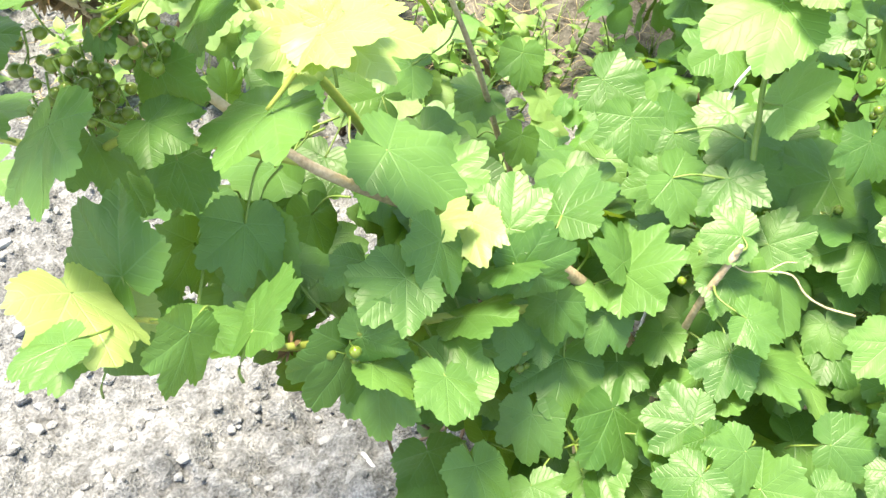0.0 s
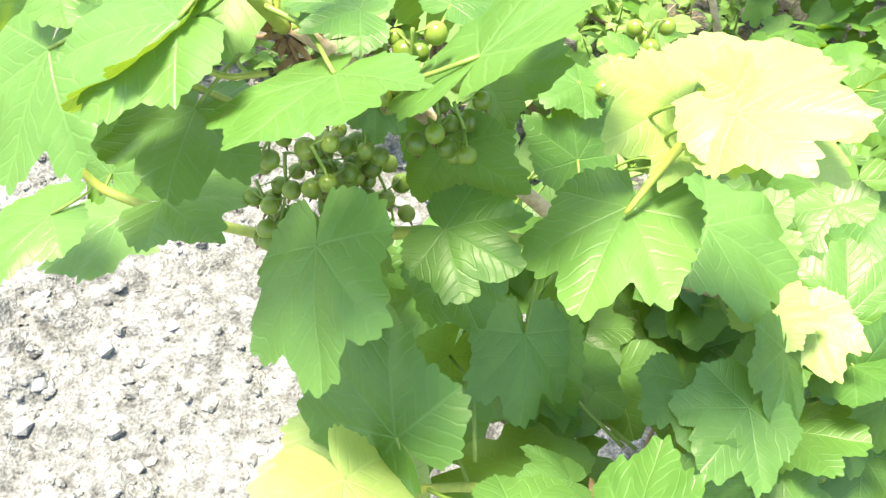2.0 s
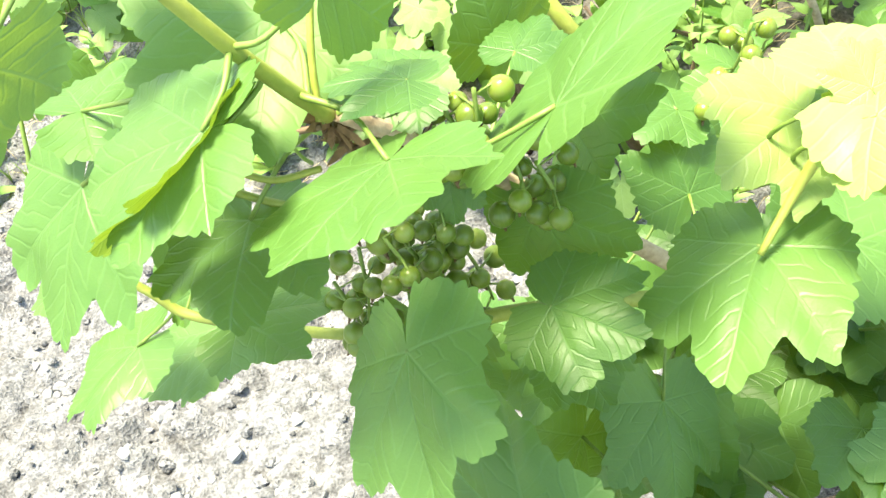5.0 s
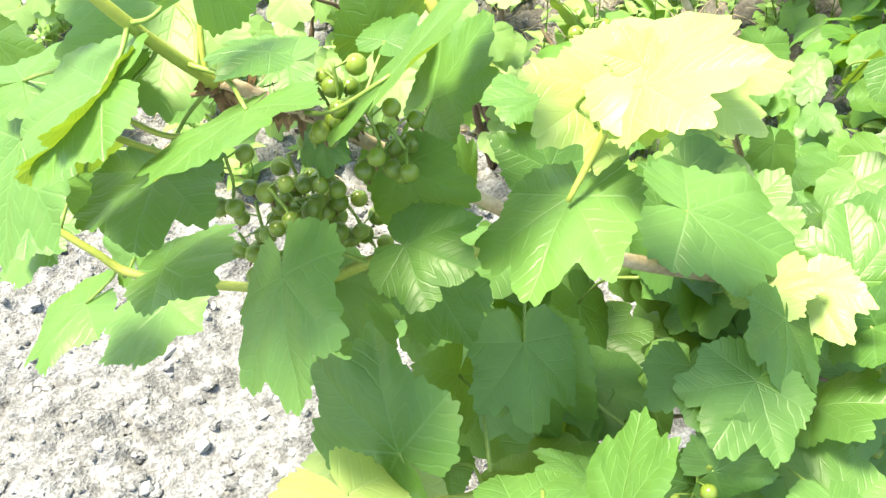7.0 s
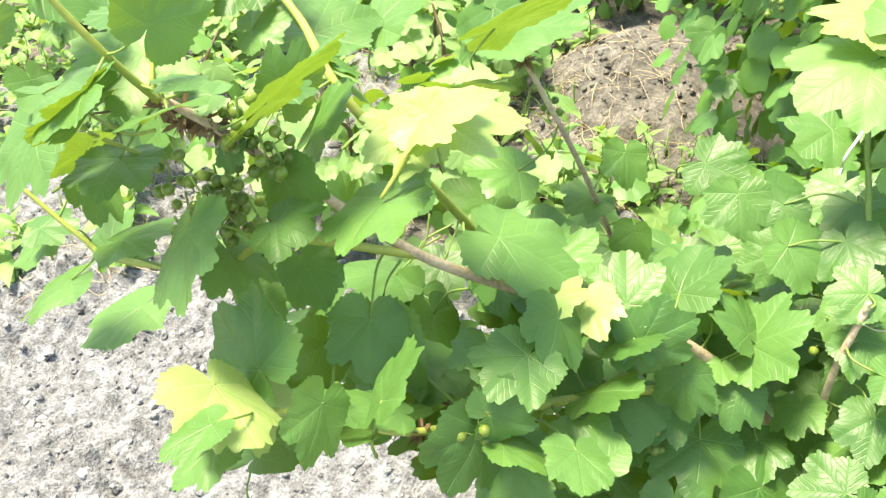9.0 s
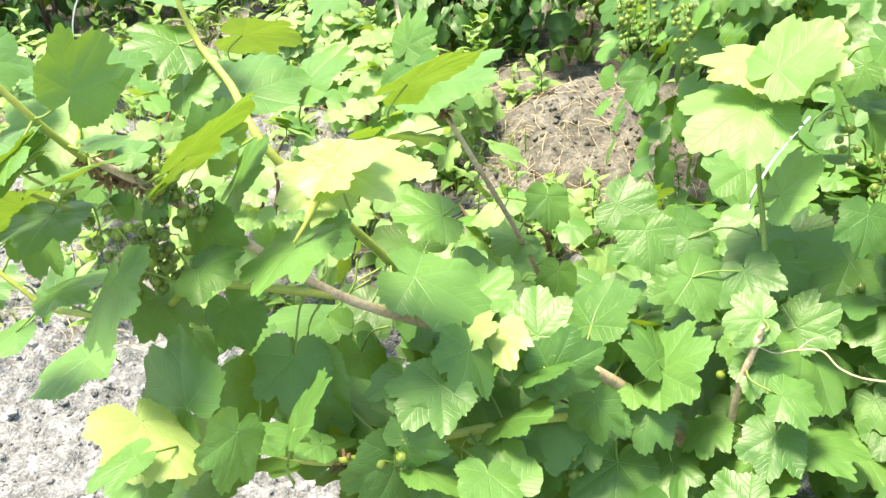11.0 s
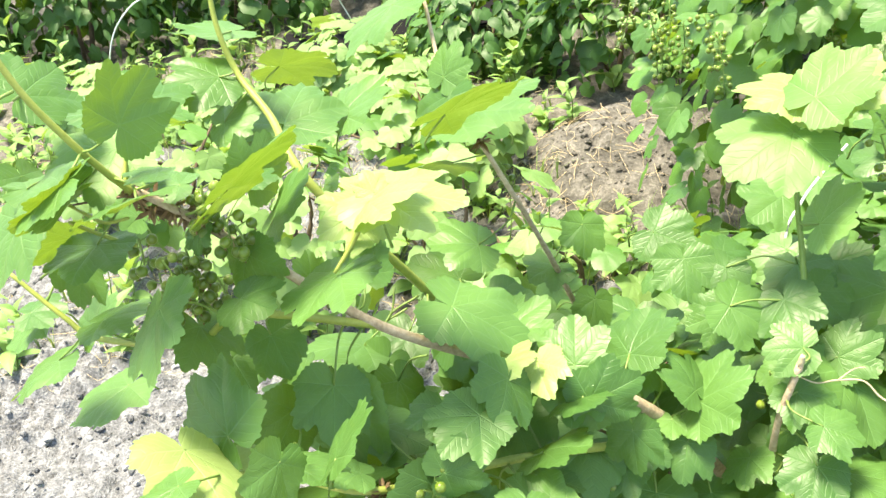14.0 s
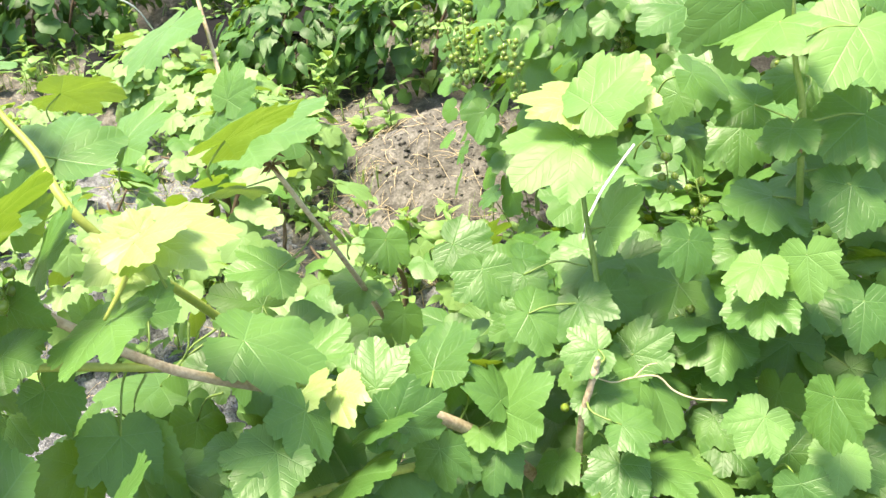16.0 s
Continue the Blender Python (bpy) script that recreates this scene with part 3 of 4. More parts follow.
leaf_at(HERO[2], -0.144, 0.690, 0.801, 20, 26, -88, 0.037, 1.00)
leaf_at(HERO[3], -0.143, 0.711, 0.836, 12, -25, 109, 0.049, 1.00)
leaf_at(HERO[4], -0.213, 0.642, 0.845, 11, 4, -5, 0.070, 1.00)
leaf_at(HERO[5], -0.102, 0.743, 0.768, 13, 8, -14, 0.075, 1.00)
leaf_at(HERO_LIT_TONE[0], -0.180, 0.516, 0.866, -4, -22, 124, 0.053, 1.00)
leaf_at(HERO_YOUNG_LIT[1], -0.003, 0.462, 0.834, 40, -6, 18, 0.018, 1.00)
leaf_at(HERO_LIT_TONE[2], 0.567, 0.566, 0.834, -17, -15, 134, 0.066, 1.00)
leaf_at(HERO[3], 0.528, 0.668, 0.704, -41, -4, 160, 0.046, 1.00)
leaf_at(HERO[4], 0.562, 0.622, 0.771, -12, -21, 116, 0.039, 1.00)
leaf_at(HERO[5], 0.576, 0.552, 0.760, -21, -20, 119, 0.054, 1.00)
leaf_at(HERO[0], 0.506, 0.565, 0.689, 0, -12, 144, 0.054, 1.00)
leaf_at(HERO[1], 0.451, 0.528, 0.581, 0, -23, 105, 0.056, 1.00)
leaf_at(HERO[2], 0.553, 0.524, 0.711, -38, -8, 153, 0.046, 1.00)
leaf_at(HERO[3], 0.539, 0.465, 0.635, -38, -7, 155, 0.043, 1.00)
leaf_at(HERO[4], 0.519, 0.531, 0.547, -39, -8, 152, 0.048, 1.00)
leaf_at(HERO[5], 0.452, 0.535, 0.537, 1, -8, 152, 0.049, 1.00)
leaf_at(HERO[0], 0.314, 0.441, 0.543, -23, -7, 154, 0.039, 1.00)
leaf_at(HERO_LIT_TONE[1], 0.439, 0.434, 0.563, -26, -17, 129, 0.038, 1.00)
leaf_at(HERO_LIT_TONE[2], 0.484, 0.392, 0.547, -19, -8, 152, 0.036, 1.00)
leaf_at(HERO[3], 0.429, 0.582, 0.602, 0, -23, 101, 0.067, 1.00)
leaf_at(HERO[4], 0.391, 0.641, 0.592, 32, 24, -82, 0.049, 1.00)
leaf_at(HERO[5], 0.505, 0.551, 0.666, -7, -13, 140, 0.047, 1.00)
leaf_at(HERO[0], 0.542, 0.821, 0.775, -7, -22, 110, 0.064, 1.00)
leaf_at(HERO[1], 0.526, 0.732, 0.746, -32, -15, 135, 0.052, 1.00)
leaf_at(HERO[2], 0.578, 0.650, 0.817, -9, 11, -162, 0.031, 1.00)
leaf_at(HERO[3], 0.184, 0.490, 0.550, -35, -1, 168, 0.033, 1.00)
leaf_at(HERO[4], 0.220, 0.482, 0.546, -35, -5, 158, 0.035, 1.00)
leaf_at(HERO[5], 0.048, 0.426, 0.657, 0, -15, 135, 0.044, 1.00)
leaf_at(HERO[0], 0.426, 0.467, 0.382, -26, 3, 179, 0.045, 1.00)
leaf_at(HERO[1], 0.327, 0.451, 0.378, -26, 0, 170, 0.045, 1.00)
leaf_at(HERO[2], 0.098, 0.452, 0.556, 6, -4, 154, 0.041, 1.00)
leaf_at(HERO[3], 0.078, 0.432, 0.426, 14, 7, -168, 0.050, 1.00)

# further leaves on the same shoots
dress([
    (0.558, 0.492, 0.535, -8, 23, 179, 0.045, 0.93),
    (0.608, 0.606, 0.856, -40, 28, -138, 0.044, 0.92),
    (0.595, 0.535, 0.696, 13, -40, 41, 0.039, 1.07),
    (0.284, 0.381, 0.517, -29, 0, -157, 0.030, 1.03),
    (0.591, 0.423, 0.476, -47, 23, 131, 0.038, 0.99),
    (0.506, 0.342, 0.479, 23, 14, -90, 0.036, 1.08),
    (0.324, 0.560, 0.623, -17, 25, 169, 0.041, 1.04),
    (0.397, 0.384, 0.494, 8, 36, -100, 0.039, 1.02),
    (0.278, 0.565, 0.620, -26, 21, -130, 0.046, 0.94),
], HERO, 1, 40)
dress([
    (0.534, 0.434, 0.493, -3, 33, -136, 0.044, 1.02),
    (0.288, 0.488, 0.479, -10, -2, 143, 0.040, 1.09),
    (0.486, 0.615, 0.879, -44, 23, -149, 0.036, 0.95),
    (0.632, 0.550, 0.733, -51, -15, 129, 0.038, 1.06),
    (0.237, 0.671, 0.639, -15, 35, -132, 0.042, 1.08),
    (0.157, 0.827, 0.482, -35, 41, 168, 0.044, 1.07),
    (0.303, 0.667, 0.607, -20, 12, -118, 0.037, 1.01),
    (0.313, 0.490, 0.580, -19, 7, -159, 0.035, 1.10),
    (0.150, 0.753, 0.561, 2, -19, 122, 0.037, 1.07),
    (0.128, 0.475, 0.510, -4, 24, 147, 0.034, 1.00),
], HERO, 1, 41)
dress([
    (0.164, 0.476, 0.539, -19, -10, 136, 0.035, 1.06),
    (0.454, 0.453, 0.484, 3, -4, 166, 0.038, 0.95),
    (0.359, 0.581, 0.613, -32, 23, -154, 0.038, 1.03),
    (0.316, 0.518, 0.585, -36, 5, 128, 0.033, 1.07),
    (0.504, 0.407, 0.445, -14, 9, 176, 0.046, 0.99),
    (0.485, 0.743, 0.666, -29, 3, 114, 0.039, 0.97),
    (0.208, 0.548, 0.578, -9, -12, 96, 0.040, 0.93),
    (0.125, 0.481, 0.450, -15, 34, -106, 0.040, 0.92),
    (0.184, 0.765, 0.600, -43, -19, -172, 0.037, 0.99),
    (0.318, 0.499, 0.619, 0, -32, 80, 0.032, 1.08),
    (0.551, 0.442, 0.565, -28, 43, -169, 0.033, 1.02),
], HERO, 1, 42)
dress([
    (0.279, 0.396, 0.514, -10, -30, 74, 0.041, 1.02),
    (0.596, 0.493, 0.625, -58, 30, 138, 0.035, 1.01),
    (0.387, 0.715, 0.568, -21, -4, 128, 0.047, 1.00),
    (0.426, 0.494, 0.514, -26, 25, 173, 0.033, 1.10),
    (0.440, 0.362, 0.489, -18, 18, 167, 0.031, 0.96),
    (0.539, 0.408, 0.474, -28, 20, 139, 0.035, 1.00),
    (0.418, 0.544, 0.677, -44, -18, 169, 0.036, 1.00),
], HERO, 1, 43)
dress([
    (0.482, 0.710, 0.733, -35, -46, 96, 0.034, 1.08),
    (0.284, 0.346, 0.419, 33, 26, -99, 0.033, 0.99),
    (0.310, 0.365, 0.521, -9, -35, 132, 0.036, 1.06),
    (0.219, 0.322, 0.480, -4, 22, -137, 0.036, 0.98),
    (0.107, 0.380, 0.489, -17, -20, -157, 0.045, 0.97),
    (0.467, 0.435, 0.512, -36, 29, -167, 0.043, 1.08),
    (0.187, 0.728, 0.528, -45, -24, 180, 0.033, 1.00),
    (0.319, 0.449, 0.578, -8, 11, -118, 0.033, 1.08),
    (0.365, 0.355, 0.430, -11, 10, 110, 0.033, 0.93),
    (0.440, 0.343, 0.446, -1, 30, 149, 0.038, 1.08),
], HERO, 1, 44)
dress([
    (0.146, 0.347, 0.441, -25, 3, -142, 0.044, 0.99),
    (0.253, 0.624, 0.636, -39, 0, 173, 0.040, 1.05),
    (0.321, 0.342, 0.504, 40, 37, -101, 0.040, 1.04),
    (0.434, 0.314, 0.478, -41, 29, 172, 0.034, 0.97),
    (0.219, 0.400, 0.444, -20, 19, 142, 0.040, 1.02),
    (0.156, 0.381, 0.452, -5, 27, -175, 0.034, 1.10),
    (0.444, 0.382, 0.535, -49, 24, 154, 0.035, 0.95),
    (0.357, 0.618, 0.618, -15, 16, 162, 0.042, 1.09),
    (0.361, 0.299, 0.490, -19, 6, 127, 0.032, 1.07),
    (0.161, 0.433, 0.477, -43, 12, 155, 0.043, 0.98),
], HERO, 1, 45)
dress([
    (0.274, 0.576, 0.605, -28, -38, 102, 0.034, 1.02),
    (0.288, 0.610, 0.630, -37, -9, 144, 0.035, 1.01),
    (0.101, 0.320, 0.492, -25, -11, 172, 0.033, 1.08),
    (0.429, 0.477, 0.497, -13, 9, -167, 0.038, 0.93),
    (0.375, 0.347, 0.489, -8, 18, -141, 0.032, 0.96),
    (0.299, 0.374, 0.434, 0, -3, -127, 0.039, 0.97),
    (0.270, 0.347, 0.518, -26, 1, 125, 0.037, 1.06),
    (0.180, 0.320, 0.471, -2, 27, -127, 0.042, 1.01),
    (0.361, 0.525, 0.581, 34, 27, -78, 0.040, 0.97),
    (-0.157, 0.500, 0.717, -24, -12, -142, 0.043, 0.95),
], HERO, 1, 46)
dress([
    (-0.101, 0.482, 0.713, -39, 24, -171, 0.037, 0.92),
    (-0.090, 0.519, 0.643, -31, 12, 117, 0.043, 1.00),
    (-0.145, 0.517, 0.670, -35, 16, -159, 0.034, 1.00),
    (-0.135, 0.469, 0.604, -36, -13, -171, 0.037, 1.10),
], HERO, 1, 47)
dress([
    (-0.250, 0.511, 0.847, -5, 2, -70, 0.042, 0.83),
    (-0.226, 0.499, 0.920, 7, 34, -15, 0.048, 0.97),
    (-0.140, 0.500, 0.840, 3, -7, 81, 0.030, 0.97),
    (-0.276, 0.587, 0.666, 43, -30, -18, 0.040, 0.97),
    (-0.232, 0.510, 0.728, 18, -7, -99, 0.046, 0.91),
], HERO, 0, 1)
dress([
    (-0.349, 0.642, 0.652, -28, -2, 109, 0.043, 0.99),
    (-0.349, 0.631, 0.665, 9, 7, -90, 0.034, 0.97),
    (-0.047, 0.769, 0.758, 36, -12, -56, 0.059, 0.99),
    (0.060, 0.756, 0.771, -44, -3, 114, 0.056, 0.99),
    (-0.210, 0.595, 0.768, 41, 11, 72, 0.035, 0.98),
    (-0.256, 0.669, 0.785, -39, -11, -112, 0.037, 0.99),
    (-0.307, 0.628, 0.804, -53, -17, -110, 0.040, 0.96),
], HERO, 0, 13)
dress([
    (-0.056, 0.481, 0.645, -65, 6, 164, 0.064, 0.75),
], HERO, 0, 2)
dress([
    (-0.026, 0.570, 0.742, 21, 2, 87, 0.034, 0.94),
    (-0.101, 0.538, 0.816, 7, 3, -38, 0.026, 0.82),
    (-0.105, 0.562, 0.802, 86, 37, 25, 0.042, 0.86),
    (-0.085, 0.520, 0.792, 50, -3, -79, 0.047, 0.95),
], HERO, 0, 3)
dress([
    (0.013, 0.872, 0.828, -20, 12, 115, 0.073, 0.99),
], HERO, 0, 4)
dress([
    (0.056, 0.772, 0.783, 65, 8, -56, 0.038, 0.98),
    (0.065, 0.729, 0.759, 24, -8, -80, 0.084, 0.99),
    (0.069, 0.691, 0.638, 23, -14, 89, 0.050, 0.98),
], HERO, 1, 5)
dress([
    (0.233, 0.508, 0.580, 51, 14, 46, 0.039, 0.98),
], HERO, 2, 6)
dress([
    (0.074, 0.377, 0.612, 4, -20, 179, 0.038, 0.93),
], HERO, 2, 7)
dress([
    (0.025, 0.390, 0.610, -15, -19, -87, 0.039, 0.98),
    (0.082, 0.469, 0.634, -28, 29, 119, 0.038, 0.97),
    (-0.043, 0.401, 0.639, 35, 4, 98, 0.030, 0.94),
], HERO, 2, 8)
dress([
    (-0.168, 0.395, 0.632, -8, 12, 129, 0.040, 0.98),
], HERO, 1, 9)
dress([
    (0.468, 0.575, 0.869, -74, -8, 172, 0.058, 1.09),
], HERO, 2, 10)
dress([
    (0.533, 0.567, 0.744, -29, -14, 67, 0.035, 1.00),
    (0.488, 0.548, 0.651, 10, -4, 55, 0.055, 0.99),
    (0.469, 0.505, 0.639, -24, 7, 150, 0.048, 0.97),
    (0.503, 0.490, 0.637, -8, 7, 177, 0.041, 0.93),
], HERO, 2, 11)
dress([
    (0.568, 0.468, 0.607, -57, -5, 73, 0.039, 0.99),
    (0.505, 0.436, 0.563, -41, 40, 130, 0.044, 0.97),
], HERO, 2, 12)
dress([
    (0.478, 0.513, 0.652, -26, -9, 84, 0.040, 0.99),
    (0.480, 0.404, 0.499, 19, 1, -105, 0.034, 0.99),
], HERO, 2, 14)
dress([
    (0.099, 0.482, 0.654, 5, 29, -179, 0.037, 0.90),
], HERO_YOUNG_LIT, 2, 20)
dress([
    (-0.004, 0.464, 0.832, 0, 6, -96, 0.060, 0.88),
    (0.359, 0.628, 0.782, 29, 4, -82, 0.066, 1.01),
    (-0.145, 0.416, 0.657, 5, -5, 153, 0.057, 0.94),
], HERO_YOUNG_LIT, 0, 21)


def undergrowth(count, span_x, span_y, seed):
    """Shaded leaves inside the bush, under its outer leaves."""
    r = random.Random(seed)
    for _ in range(count):
        x, y = r.uniform(*span_x), r.uniform(*span_y)
        near = sorted(ALL, key=lambda q: (q[0] - x) ** 2 + (q[1] - y) ** 2)[:3]
        top = min(q[2] for q in near) - 0.05
        z = max(0.05, top - abs(r.gauss(0, 0.16)))
        add_leaf(bush, (x, y, z), (r.gauss(-5, 25), r.gauss(0, 25), r.uniform(0, 360)), r.uniform(0.036, 0.058), r.uniform(0.9, 1.1), FILL, r, BRANCHES)


def inner_leaves(count, seed):
    """Shaded leaves low in the near side of the bush."""
    r = random.Random(seed)
    for _ in range(count):
        q = (r.uniform(-0.10, 0.14), r.uniform(0.47, 0.62), r.uniform(0.53, 0.63))
        add_leaf(bush, q, (r.gauss(-10, 22), r.gauss(0, 22), r.uniform(90, 270)), r.uniform(0.036, 0.055), r.uniform(0.9, 1.1), FILL, r, BRANCHES)


inner_leaves(34, 35)
undergrowth(125, (0.04, 0.75), (0.36, 0.62), 31)
undergrowth(85, (0.15, 0.9), (0.58, 0.85), 32)


# ---- berries ----
def berry_mesh():
    verts, faces, uvs = [], [], []
    seg, rings = 14, 9
    for i in range(rings + 1):
        p = math.pi * i / rings
        for s in range(seg):
            w = 2 * math.pi * s / seg
            verts.append((math.sin(p) * math.cos(w), math.sin(p) * math.sin(w), math.cos(p)))
            uvs.append((s / seg, i / rings))
    for i in range(rings):
        for s in range(seg):
            s2 = (s + 1) % seg
            faces.append((i * seg + s, (i + 1) * seg + s, (i + 1) * seg + s2, i * seg + s2))
    me = bpy.data.meshes.new("berry")
    # withered flower remains at the lower end
    n = len(verts)
    for k in range(6):
        w = 2 * math.pi * k / 6
        verts += [(0.20 * math.cos(w), 0.20 * math.sin(w), -0.97), (0.10 * math.cos(w + 0.5), 0.10 * math.sin(w + 0.5), -1.55)]
        uvs += [(0, 0), (0, 0)]
    dry = []
    for k in range(6):
        a, b = n + 2 * k, n + 2 * ((k + 1) % 6)
        dry.append(len(faces))
        faces.append((a, b, b + 1, a + 1))
    me.from_pydata(verts, [], faces)
    lay = me.uv_layers.new(name="UVMap")
    for loop in me.loops:
        lay.data[loop.index].uv = uvs[loop.vertex_index]
    me.materials.append(BERRY)
    me.materials.append(BUD)
    me.polygons.foreach_set("use_smooth", [True] * len(me.polygons))
    for i in dry:
        me.polygons[i].material_index = 1
    return me


BERRY_MESH = berry_mesh()


def berry_cluster(parent, top, length, count, seed, radius=0.0045):
    """A hanging string of berries on short stalks."""
    r = random.Random(seed)
    top = Vector(top)
    sway = Vector((r.uniform(-0.3, 0.3), r.uniform(-0.3, 0.3), -1)).normalized()
    pts = [top, top + sway * length * 0.5 + Vector((0.002, -0.003, 0)), top + sway * length]
    axis = put_tube("berry_string", parent, pts, [0.0009, 0.0006], PETIOLE, sides=5)
    line = catmull(pts, 6)
    for k in range(count):
        u = (k + 0.6) / count
        q = line[min(len(line) - 1, int(u * (len(line) - 1)))]
        w = k * 2.4 + r.uniform(-0.4, 0.4)
        out = Vector((math.cos(w), math.sin(w), r.uniform(-0.7, 0.1))).normalized()
        rad = radius * r.uniform(0.8, 1.12)
        c = q + out * r.uniform(0.007, 0.012)
        ob = new("berry", BERRY_MESH)
        ob.parent = axis
        ob.matrix_basis = Matrix.Translation(c - parent.location) @ Euler((r.uniform(-0.6, 0.6), r.uniform(-0.6, 0.6), 0)).to_matrix().to_4x4() @ Matrix.Scale(rad, 4)
        v, f = tube_data([q - parent.location, (q + c) / 2 + Vector((0, 0, 0.002)) - parent.location, c + Vector((0, 0, 0.9 * rad)) - parent.location], [0.0005, 0.0005], 4)
        mesh_object("berry_stalk", v, f, PETIOLE, axis)


for k, (x, y, z, ln, n) in enumerate([
    (-0.122, 0.487, 0.844, 0.028, 5),
    (-0.113, 0.487, 0.817, 0.03, 6),
    (-0.138, 0.490, 0.806, 0.05, 10),
    (-0.161, 0.477, 0.795, 0.04, 8),
    (-0.154, 0.487, 0.776, 0.045, 10),
    (-0.105, 0.482, 0.812, 0.022, 5),
    (-0.132, 0.491, 0.834, 0.03, 6),
    (-0.177, 0.490, 0.807, 0.03, 5),
    (-0.146, 0.499, 0.774, 0.05, 11),
    (-0.173, 0.496, 0.772, 0.05, 9),
    (-0.135, 0.507, 0.754, 0.04, 8),
    (-0.187, 0.501, 0.750, 0.04, 6),
    (-0.156, 0.518, 0.778, 0.05, 9),
    (0.0, 0.56, 0.79, 0.05, 9), (0.01, 0.40, 0.64, 0.03, 6)]):
    berry_cluster(bush, (x, y, z), ln, n, 100 + k)
for k, (x, y, z, ln, n) in enumerate([(0.42, 0.62, 0.74, 0.05, 8), (0.45, 0.60, 0.70, 0.05, 8), (0.30, 0.52, 0.58, 0.04, 6), (0.14, 0.46, 0.54, 0.04, 6), (0.42, 0.55, 0.60, 0.05, 7), (0.10, 0.74, 0.70, 0.04, 7)]):
    berry_cluster(bush, (x, y, z), ln, n, 140 + k, 0.004)


def bud_scar(place, seed, parent=bush, count=30, size=0.015):
    """A ring of dry bud scales and flower ends at a node."""
    r = random.Random(seed)
    verts, faces = [], []
    for _ in range(count):
        d = Vector((r.gauss(0, 1), r.gauss(0, 1), r.gauss(-0.1, 1))).normalized()
        s = d.cross(Vector((r.gauss(0, 1), r.gauss(0, 1), r.gauss(0, 1)))).normalized()
        a = Vector(place) - parent.location + d * 0.002
        ln = size * r.uniform(0.4, 1.0)
        n = len(verts)
        verts += [a - s * 0.0012, a + s * 0.0012, a + d * ln * 0.6 + s * 0.0017 + Vector((0, 0, 0.001)), a + d * ln, a + d * ln * 0.6 - s * 0.0014]
        faces.append((n, n + 1, n + 2, n + 3, n + 4))
    mesh_object("bud_tuft", verts, faces, BUD, parent)


for k, q in enumerate([(-0.158, 0.489, 0.836), (-0.163, 0.497, 0.824), (-0.148, 0.492, 0.826), (-0.168, 0.486, 0.842), (-0.142, 0.497, 0.818), (-0.03, 0.396, 0.622), (0.084, 0.73, 0.73), (0.078, 0.745, 0.745), (0.335, 0.553, 0.60), (0.52, 0.557, 0.748)]):
    bud_scar(q, 60 + k)

# withered flower sprigs at the top of the slim branch
for k, q in enumerate([(0.080, 0.742, 0.742), (0.070, 0.755, 0.752), (0.060, 0.775, 0.760)]):
    bud_scar(q, 80 + k, count=18, size=0.022)

# thin leaf stalks and a dry twig leaving the fork
put_tube("leaf_stalk", bush, [(-0.165, 0.505, 0.882), (-0.169, 0.491, 0.866), (-0.171, 0.479, 0.849)], [0.0011, 0.0014], SHOOT, sides=6)
put_tube("twig", bush, [(-0.211, 0.484, 0.843), (-0.189, 0.480, 0.846), (-0.171, 0.479, 0.847)], [0.0008, 0.0011], BARK_DARK, sides=6)
put_tube("leaf_stalk", bush, [(-0.224, 0.505, 0.834), (-0.209, 0.489, 0.834), (-0.193, 0.482, 0.827), (-0.175, 0.479, 0.830)], [0.0013, 0.0012], SHOOT, sides=6)
put_tube("leaf_stalk", bush, [(-0.226, 0.503, 0.820), (-0.213, 0.494, 0.818), (-0.197, 0.488, 0.812), (-0.178, 0.486, 0.803)], [0.0016, 0.0014], SHOOT, sides=6)

# stalk under the pale top leaf
put_tube("shoot", bush, [(-0.038, 0.446, 0.784), (-0.021, 0.459, 0.802), (-0.004, 0.464, 0.832)], [0.0012, 0.0020, 0.0022], SHOOT)

# dead pale twig hanging on the stub
put_tube("dead_twig", bush, [(0.311, 0.487, 0.600), (0.327, 0.487, 0.590), (0.345, 0.488, 0.589), (0.365, 0.484, 0.588), (0.376, 0.474, 0.577), (0.392, 0.466, 0.570), (0.417, 0.458, 0.567)], [0.0005, 0.0008, 0.0008, 0.0010], DEAD, lumpy=0.3, seed=4)
put_tube("dead_twig", bush, [(0.345, 0.488, 0.589), (0.358, 0.490, 0.597), (0.366, 0.487, 0.600)], [0.0006, 0.0004], DEAD, lumpy=0.3)
put_tube("dead_stub", bush, [(0.3095, 0.486, 0.600), (0.3115, 0.486, 0.615), (0.313, 0.486, 0.622)], [0.0024, 0.0030, 0.0018], DEAD, lumpy=0.25)


# ---- currant bush behind ----
def blade_data(length, width, bend, fold=0.25, n=6):
    """An ovate weed leaf along +y."""
    verts, faces, uvs = [], [], []
    for i in range(n + 1):
        u = i / n
        w = width * math.sin(math.pi * min(0.99, 0.04 + 0.96 * u) ** 0.75)
        z = bend * length * (0.6 * u - 1.3 * u * u)
        for s in (-1, -0.5, 0, 0.5, 1):
            verts.append((s * w, u * length, z + fold * abs(s) * w))
            uvs.append((abs(s) * w / length, u))
    for i in range(n):
        for s in range(4):
            a = i * 5 + s
            faces.append((a, a + 1, a + 6, a + 5))
    return verts, faces, uvs


